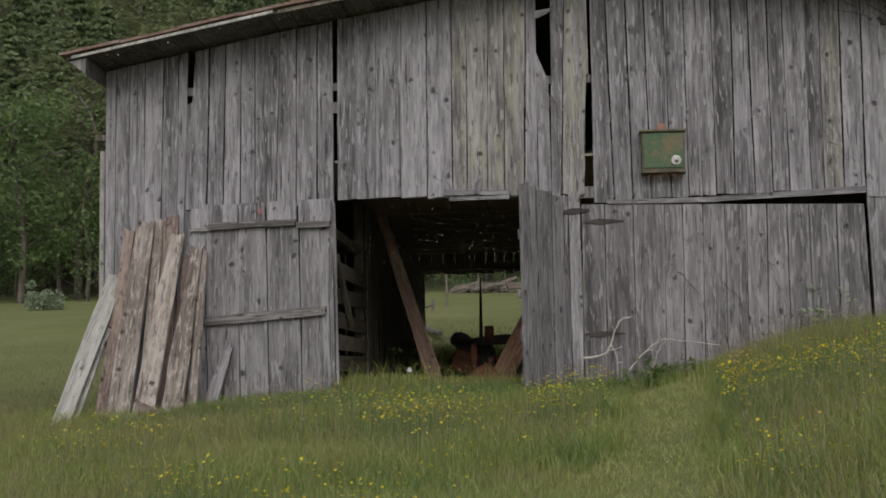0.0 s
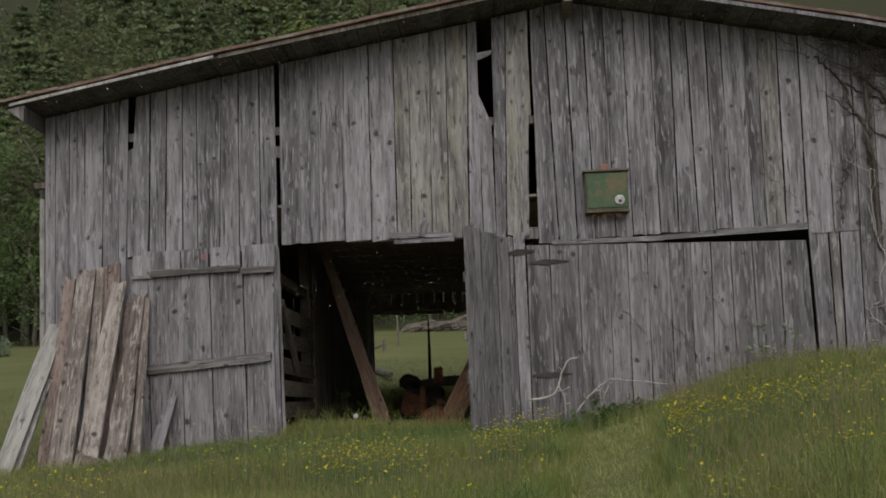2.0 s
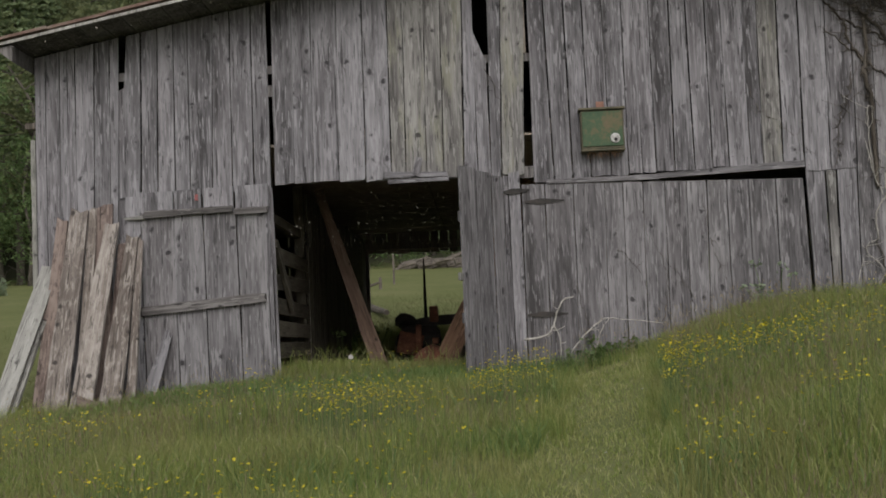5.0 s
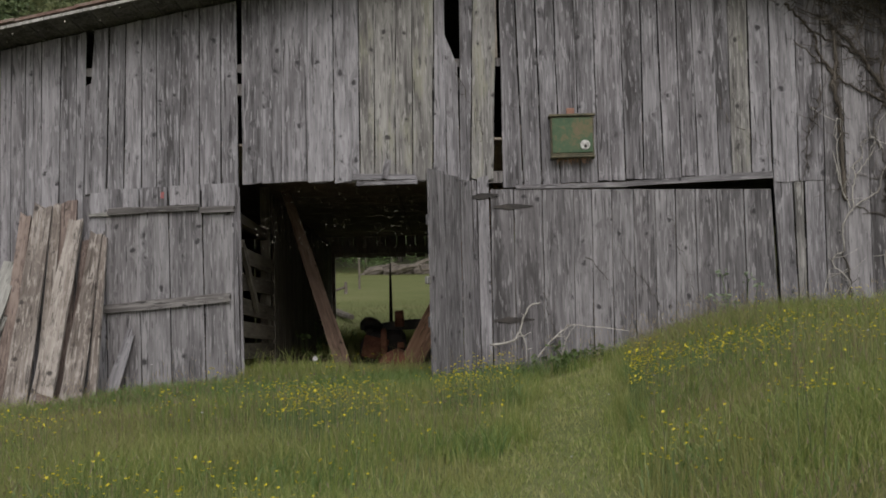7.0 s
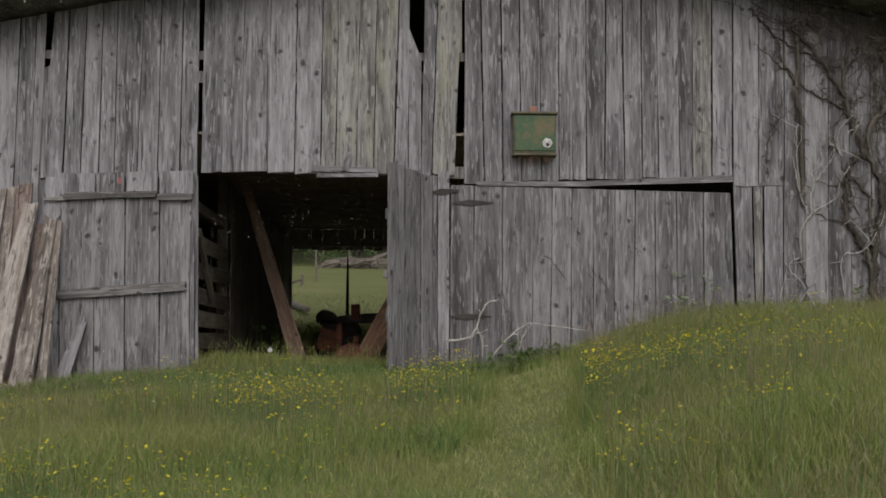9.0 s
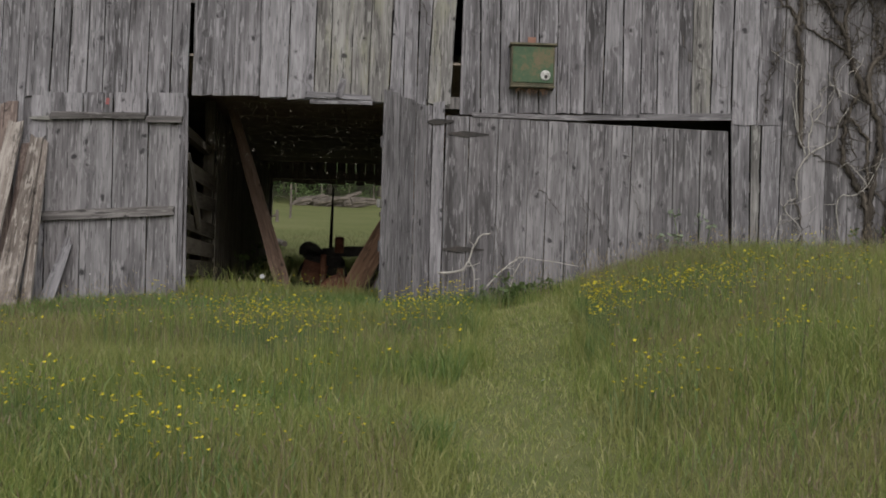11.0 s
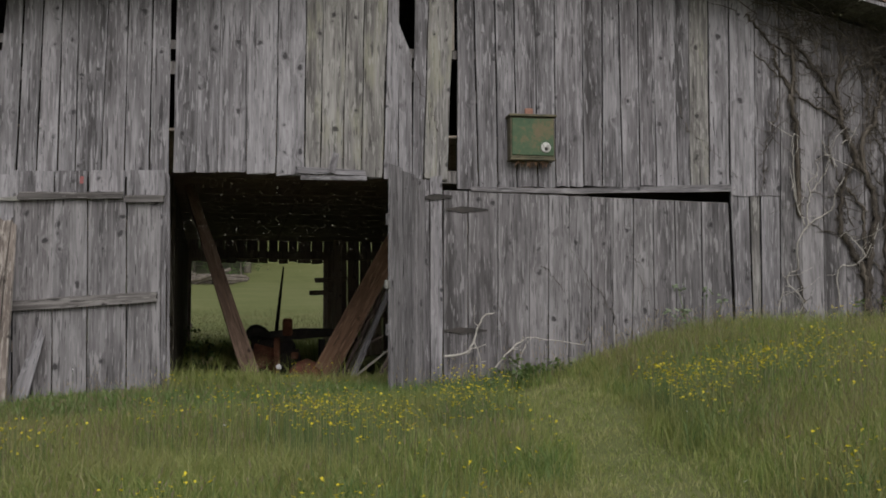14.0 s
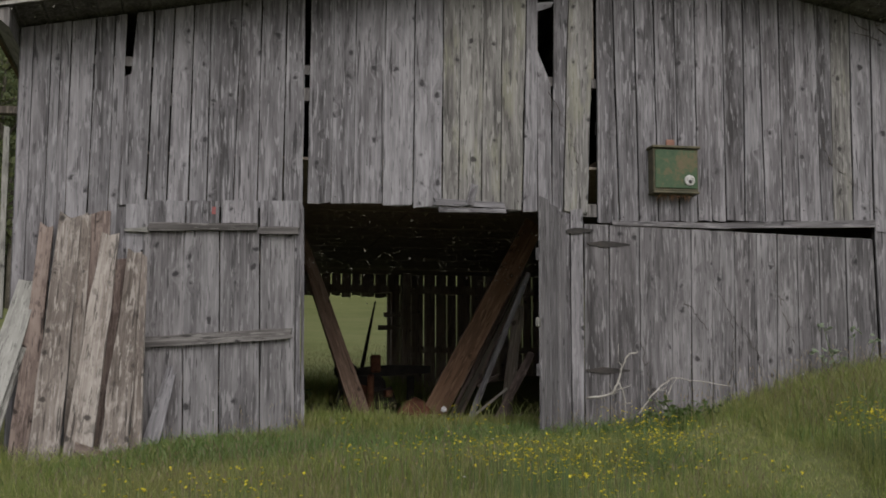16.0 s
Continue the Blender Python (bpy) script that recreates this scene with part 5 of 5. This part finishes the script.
thin = empty_thing("thin_creeper", "thin dark dried creeper clinging to the wide door", "vine")
for pts in ([(4.6, -0.05, 0.3), (4.66, -0.05, 0.7), (4.64, -0.05, 1.0), (4.45, -0.05, 1.35)], [(4.66, -0.05, 1.0), (4.85, -0.05, 0.8), (5.0, -0.05, 0.45)],
            [(5.45, -0.05, 0.6), (5.28, -0.05, 0.9), (5.2, -0.05, 1.3), (5.14, -0.05, 1.65)], [(4.1, -0.05, 1.2), (4.3, -0.05, 0.95), (4.45, -0.05, 0.6)],
            [(3.6, -0.06, 0.75), (3.68, -0.06, 0.4), (3.74, -0.08, -0.1)], [(5.75, -0.05, 3.05), (5.9, -0.05, 2.75), (6.15, -0.05, 2.55), (6.45, -0.05, 2.2)],
            [(2.62, -0.05, 3.45), (2.78, -0.05, 3.05), (2.9, -0.05, 2.75), (2.88, -0.05, 2.5)]):
    (v, f), line = stem_data(pts, 0.004, 0.002, 7, 0.03, 5)
    v, f = join_data([(v, f)] + twigs(line, 7, 0.11, 0.002))
    child("stem", link_mesh("stem", v, f, M_VINE, True), thin)

for pts, r, label in (
    ([(2.95, -0.3, 0.14), (3.18, -0.24, 0.17), (3.27, -0.22, 0.25), (3.35, -0.2, 0.47), (3.43, -0.16, 0.59), (3.55, -0.12, 0.63)], 0.014, "bent pale dead branch leaning on the door"),
    ([(3.48, -0.34, -0.02), (3.67, -0.26, 0.19), (3.84, -0.23, 0.32), (3.9, -0.22, 0.35), (4.0, -0.2, 0.345), (4.58, -0.12, 0.27)], 0.010, "long pale dead branch resting on the door"),
    ([(3.58, -0.5, -0.36), (3.73, -0.35, -0.1), (3.81, -0.28, 0.13), (3.88, -0.22, 0.28)], 0.013, "short pale dead branch standing in the grass"),
    ([(3.3, -0.26, 0.3), (3.36, -0.24, 0.12), (3.36, -0.24, -0.1)], 0.008, "thin pale dead twig by the door"),
):
    (v, f), line = stem_data(pts, r, r * 0.55, 5, 0.006)
    v, f = join_data([(v, f)] + twigs(line, 4, 0.12, 0.005))
    ob = tagged(new("dead_branch", link_mesh("dead_branch", v, f, M_TWIG, True)), label, "branch", "dead branches")

# ---- weeds ----
g = np.random.default_rng(41)


def weed(x, y, h, spread, count, label, material=None):
    z = float(ground_z(x, y))
    ob = empty_thing("weed_clump", label, "weed", "weeds", Matrix.Translation((x, y, z)))
    cs = [(g.normal(0, spread), g.normal(0, spread * 0.6), h * g.uniform(0.15, 1)) for _ in range(count)]
    v, f = join_data([tube_data([(c[0] * 0.5, c[1] * 0.5, -0.03), (c[0] * 0.8, c[1] * 0.8, c[2] * 0.6), c], [0.006, 0.005, 0.003], 4) for c in cs])
    child("stem", link_mesh("stem", v, f, M_WEED), ob)["kind"] = "stuff"
    child("leaves", quads_mesh("leaves", leaf_cloud(cs, [0.09] * count, 9, 0.035, g), material or M_WEED), ob)


weed(4.05, -0.35, 0.2, 0.26, 14, "low dark green weeds against the door")
weed(3.6, -0.5, 0.2, 0.2, 12, "low dark green weeds among dead branches")
weed(5.9, -0.3, 0.62, 0.2, 9, "pale green sapling weed before the door", M_LEAF_G)
weed(8.2, -0.4, 0.35, 0.4, 20, "low green weeds at the vine's foot")
weed(0.25, 8.5, 0.7, 0.2, 16, "green weed growing in the barn's rear doorway")
weed(0.3, 4.6, 0.55, 0.16, 12, "green weed growing along the aisle partition")

def dock(x, y, h, lean):
    """A tall dry stalk with a narrow brown head."""
    z = float(ground_z(x, y))
    ob = empty_thing("dock_stalk", "tall thin dark stalk rising above the meadow grass", "weed", "dock stalks", Matrix.Translation((x, y, z)))
    v, f = tube_data([(0, 0, -0.03), (lean * 0.4, 0, h * 0.5), (lean, 0, h)], [0.004, 0.003, 0.0015], 5)
    child("stem", link_mesh("stem", v, f, M_WEED), ob)
    cs = [(lean * (0.45 + 0.55 * k / 9), 0, h * (0.5 + 0.5 * k / 9)) for k in range(10)]
    child("head", quads_mesh("head", leaf_cloud(cs, [0.008] * 10, 6, 0.007, g, 1.5), M_SEED), ob)["kind"] = "stuff"


dock(4.5, -8.05, 0.72, 0.01), dock(4.56, -8.1, 0.5, -0.02), dock(4.66, -8.0, 0.6, 0.06), dock(4.6, -8.2, 0.42, 0.03)

# ---- grass and flowers ----
rg = np.random.default_rng(5)


def blades(name, px, py, height, width, lean, material, label, seat=0.0):
    """Grass blades, each a bent tapering strip, standing at the points px, py."""
    c = len(px)
    pz = ground_z(px, py) + 0.035 * np.sin(px * 1.9 + 1) * np.sin(py * 1.6) * (py < 2) - 0.02 + seat
    a = rg.uniform(0, 2 * np.pi, c)
    la = rg.uniform(0, 2 * np.pi, c)
    bend = height * lean * rg.uniform(0.1, 1.0, c)
    dx, dy = np.cos(a) * width / 2, np.sin(a) * width / 2
    V = np.empty((c, 5, 3), dtype=np.float32)
    for k, (f, w, bfac) in enumerate(((0.0, 1.0, 0.0), (0.0, -1.0, 0.0), (0.55, -0.75, 0.32), (0.55, 0.75, 0.32), (1.0, 0.0, 1.0))):
        V[:, k, 0] = px + dx * w + np.cos(la) * bend * bfac
        V[:, k, 1] = py + dy * w + np.sin(la) * bend * bfac
        V[:, k, 2] = pz + height * f * (1 - 0.25 * lean * bfac)
    me = bpy.data.meshes.new(name)
    me.vertices.add(c * 5)
    me.vertices.foreach_set("co", V.ravel())
    idx = (np.arange(c, dtype=np.int32) * 5)[:, None] + np.array([0, 1, 2, 3, 3, 2, 4], dtype=np.int32)[None, :]
    me.loops.add(c * 7)
    me.loops.foreach_set("vertex_index", idx.ravel())
    me.polygons.add(c * 2)
    starts = (np.arange(c, dtype=np.int32) * 7)[:, None] + np.array([0, 4], dtype=np.int32)[None, :]
    me.polygons.foreach_set("loop_start", starts.ravel())
    me.materials.append(material)
    me.update(calc_edges=True)
    return tagged(new(name, me), label, "grass", kind="stuff")


def scatter(count, x0, x1, y0, y1):
    return rg.uniform(x0, x1, count), rg.uniform(y0, y1, count)


def waves(x, y):
    """Slow changes of the meadow's height, 0 to 1."""
    return 0.5 + 0.25 * np.sin(x * 1.3 + 0.7 * y) + 0.25 * np.sin(2.1 * y - 0.8 * x + 2.0)


def outside_barn(x, y):
    return ~((x > LEFT - 0.02) & (x < RIGHT) & (y > -0.06) & (y < DEEP + 0.05))


px, py = scatter(420000, -7.5, 11.5, -11.5, 0.6)
keep = outside_barn(px, py) & (path_side(px, py) > rg.uniform(0.28, 0.62, len(px)) + 0.08 * np.sin(py * 3)) & (rg.random(len(px)) < 0.62 + 0.38 * waves(px, py))
px, py = px[keep], py[keep]
hgt = (0.13 + 0.17 * waves(px, py)) * rg.uniform(0.4, 1.4, len(px))
hgt *= 1 - 0.38 * np.clip(1 + (py + 1.2) / 1.5, 0, 1) * np.clip((px + 2.6) / 0.8, 0, 1) * np.clip((3.2 - px) / 0.6, 0, 1)
blades("meadow_grass", px, py, hgt, rg.uniform(0.004, 0.009, len(px)), 0.75, M_GRASS, "tall uncut meadow grass before the barn")
px, py = scatter(80000, 0.5, 6.0, -13, -0.2)
keep = path_side(px, py) < rg.uniform(0.4, 0.75, len(px))
px, py = px[keep], py[keep]
clump = np.clip(0.5 + 0.5 * np.sin(7.1 * px + 2 * np.sin(3.3 * py)) * np.sin(6.3 * py + 2.2 * np.sin(2.9 * px)), 0, 1)
blades("mown_grass", px, py, rg.uniform(0.03, 0.08, len(px)) + 0.09 * clump * rg.random(len(px)), rg.uniform(0.005, 0.011, len(px)), 0.9, M_MOWN, "short mown grass strip leading to the barn")
def haze(x, y):
    """Where the grass has gone to seed, 0 to 1."""
    return np.clip(0.5 + 0.55 * np.sin(0.9 * x + 0.5 * y + 0.6) * np.sin(0.75 * y - 0.35 * x + 1.0) + 0.3 * np.sin(2.3 * x - 1.7 * y), 0, 1)


px, py = scatter(38000, -7.5, 11.5, -11.5, -0.1)
keep = (path_side(px, py) > 0.6) & (rg.random(len(px)) < haze(px, py)) & ~((py > -2.2) & (px > -2.8) & (px < 2.9) & (rg.random(len(px)) < 0.75))
px, py = px[keep], py[keep]
tall = rg.uniform(0.24, 0.46, len(px))
blades("seeding_grass", px, py, tall, rg.uniform(0.002, 0.004, len(px)), 0.3, M_SEED, "thin brown seed stalks above the grass")
pz = ground_z(px, py) + tall * rg.uniform(0.8, 1.02, len(px))
head = np.stack([px, py, pz], -1)
up = np.stack([rg.normal(0, 0.35, len(px)), rg.normal(0, 0.35, len(px)), np.ones(len(px))], -1) * rg.uniform(0.012, 0.032, (len(px), 1))
ang = rg.uniform(0, np.pi, len(px))
across = np.stack([np.cos(ang), np.sin(ang), np.zeros(len(px))], -1) * rg.uniform(0.002, 0.0045, (len(px), 1))
tagged(new("seed_heads", quads_mesh("seed_heads", np.stack([head - up, head - across, head + up, head + across], 1), M_SEED)), "loose pinkish brown grass seed heads over the meadow", "grass", kind="stuff")
tx, ty = [], []
for cx, cy, s, k in ((0.3, -8.0, 0.4, 900), (0.9, -8.5, 0.4, 700), (1.3, -9.4, 0.3, 400), (2.55, -8.2, 0.16, 300), (2.75, -3.0, 0.3, 500), (2.7, -5.6, 0.25, 350), (0.4, -1.3, 0.8, 1800), (-0.8, -1.1, 0.6, 1300), (2.0, -1.0, 0.6, 1300), (-2.2, -1.6, 0.5, 700), (0.6, 0.5, 0.4, 300), (1.3, -6.6, 0.4, 300), (-0.6, -6.2, 0.5, 350), (3.9, -2.6, 0.2, 250), (6.0, -7.2, 0.7, 300), (4.05, -7.6, 0.25, 200), (4.9, -9.0, 0.5, 200), (4.2, -5.2, 0.25, 450), (3.3, -0.5, 0.4, 350), (5.3, -2.0, 0.6, 500)):
    tx.append(rg.normal(cx, s, k * (2 if cy > -2 else 1))), ty.append(rg.normal(cy, s * 0.8, k * (2 if cy > -2 else 1)))
px, py = np.concatenate(tx), np.concatenate(ty)
keep = outside_barn(px, py) & (path_side(px, py) > 0.45)
px, py = px[keep], py[keep]
blades("grass_tufts", px, py, rg.uniform(0.14, 0.36, len(px)) * np.where((py > -2.4) & (px < 2.9), 0.72, 1.0), rg.uniform(0.006, 0.013, len(px)), 0.9, M_TUFT, "rank dark green grass tufts in the meadow")
px, py = scatter(110000, -20, -2.9, -9, 24)
keep = outside_barn(px, py) & (rg.random(len(px)) < np.clip((24 - py) / 20, 0, 1))
px, py = px[keep], py[keep]
blades("field_grass", px, py, rg.uniform(0.06, 0.16, len(px)), rg.uniform(0.006, 0.014, len(px)), 1.0, M_FIELD, "even light green grass of the field")
px, py = scatter(60000, -3, 6, DEEP + 0.1, 28)
keep = rg.random(len(px)) < np.clip((28 - py) / 14, 0, 1)
px, py = px[keep], py[keep]
blades("field_grass", px, py, rg.uniform(0.05, 0.13, len(px)), rg.uniform(0.006, 0.014, len(px)), 1.0, M_FIELD, "even light green grass behind the barn")
px, py = scatter(5200, -0.1, 3.0, 8.5, 14)
blades("rear_grass", px, py, rg.uniform(0.2, 0.55, len(px)), rg.uniform(0.008, 0.016, len(px)), 0.6, M_GRASS, "rank grass in the barn's rear doorway", 0.05)
px, py = scatter(14000, -0.05, 2.7, -0.1, 2.2)
keep = rg.random(len(px)) < np.clip(1.1 - py / 1.7 - 0.25 * (px > 1.1), 0, 1)
px, py = px[keep], py[keep]
blades("sill_grass", px, py, rg.uniform(0.08, 0.24, len(px)) * np.where(rg.random(len(px)) < 0.07, 2.1, 1.0), rg.uniform(0.005, 0.011, len(px)), 0.8, M_GRASS, "grass growing into the barn's doorway", 0.05)


def flowers(name, px, py, lift, r, material, label):
    """Small cupped flower heads of five petals on thin stalks."""
    c = len(px)
    pz = ground_z(px, py) + lift
    out = []
    t1, t2 = rg.normal(0, 0.35, c), rg.normal(0, 0.35, c)
    for k in range(5):
        a = k * 2 * np.pi / 5 + rg.uniform(0, 0.4, c)
        e = np.stack([np.cos(a), np.sin(a), 0.45 + t1 * np.cos(a) + t2 * np.sin(a)], -1) * r[:, None]
        s = np.stack([-np.sin(a), np.cos(a), np.zeros(c)], -1) * r[:, None] * 0.55
        base = np.stack([px, py, pz], -1)
        out.append(np.stack([base, base + e * 0.6 - s, base + e, base + e * 0.6 + s], 1))
    V = np.concatenate(out)
    stalk = np.stack([np.stack([px - 0.0015, py, pz - lift], -1), np.stack([px + 0.0015, py, pz - lift], -1), np.stack([px + 0.001, py, pz], -1), np.stack([px - 0.001, py, pz], -1)], 1)
    tagged(new(name, quads_mesh(name, V, material)), label, "flowers", kind="stuff")
    tagged(new("flower_stalks", quads_mesh("flower_stalks", stalk, M_WEED)), "thin green flower stalks in the meadow", "stalks", kind="stuff")


fx, fy = [], []
for cx, cy, sx, sy, c in ((0.9, -4.5, 0.45, 0.4, 48), (1.4, -5.3, 0.45, 0.4, 36), (1.7, -4.1, 0.5, 0.3, 50), (2.2, -5.0, 0.5, 0.7, 30), (2.85, -2.7, 0.2, 0.5, 90), (2.4, -6.3, 0.3, 0.4, 16), (0.35, -7.9, 0.25, 0.25, 16), (0.75, -8.5, 0.25, 0.25, 12),
                         (1.2, -9.3, 0.25, 0.2, 8), (-0.95, -4.9, 0.4, 0.4, 40), (0.3, -4.3, 0.3, 0.25, 14), (4.05, -4.8, 0.12, 0.3, 50), (4.2, -4.0, 0.14, 0.35, 110), (5.05, -4.4, 0.3, 0.25, 120), (5.4, -5.1, 0.3, 0.3, 30), (4.4, -8.2, 0.6, 0.5, 10), (5.5, -6.5, 1.2, 1.0, 30),
                         (3.9, -8.0, 0.12, 0.4, 14), (1.6, -2.4, 1.2, 0.6, 24), (2.0, -8.4, 0.8, 0.5, 14), (6.6, -2.6, 0.7, 0.5, 20)):
    for _ in range(max(4, c // 4)):
        ux, uy, k = rg.normal(cx, sx), rg.normal(cy, sy), int(rg.integers(3, 22))
        fx.append(rg.normal(ux, 0.13, k)), fy.append(rg.normal(uy, 0.13, k))
fx, fy = np.concatenate(fx), np.concatenate(fy)
keep = (path_side(fx, fy) > 0.48) & (fy < -0.25) & (fy > -11)
fx, fy = fx[keep], fy[keep]
flowers("buttercups", fx, fy, rg.uniform(0.24, 0.44, len(fx)), rg.uniform(0.009, 0.0155, len(fx)), M_YELLOW, "small bright yellow buttercups scattered in the meadow")
wx, wy = rg.uniform(-2, 8, 12), rg.uniform(-8.5, -0.6, 12)
flowers("white_flowers", wx, wy, rg.uniform(0.3, 0.42, 12), rg.uniform(0.009, 0.014, 12), M_PETALW, "few pale clover flowers in the meadow")

# a dandelion gone to seed
dz = float(ground_z(1.09, -2.06))
clock = empty_thing("dandelion", "white dandelion seed head on a thin stalk", "flower", m=Matrix.Translation((1.09, -2.06, dz)))
v, f = tube_data([(0, 0, -0.02), (0.01, 0, 0.25), (0, 0, 0.43)], [0.004, 0.0035, 0.003], 5)
child("stalk", link_mesh("stalk", v, f, M_WEED), clock)
child("seed_head", quads_mesh("seed_head", leaf_cloud([(0, 0, 0.44)], [0.023], 200, 0.008, rg, 1.0), M_PETALW), clock)
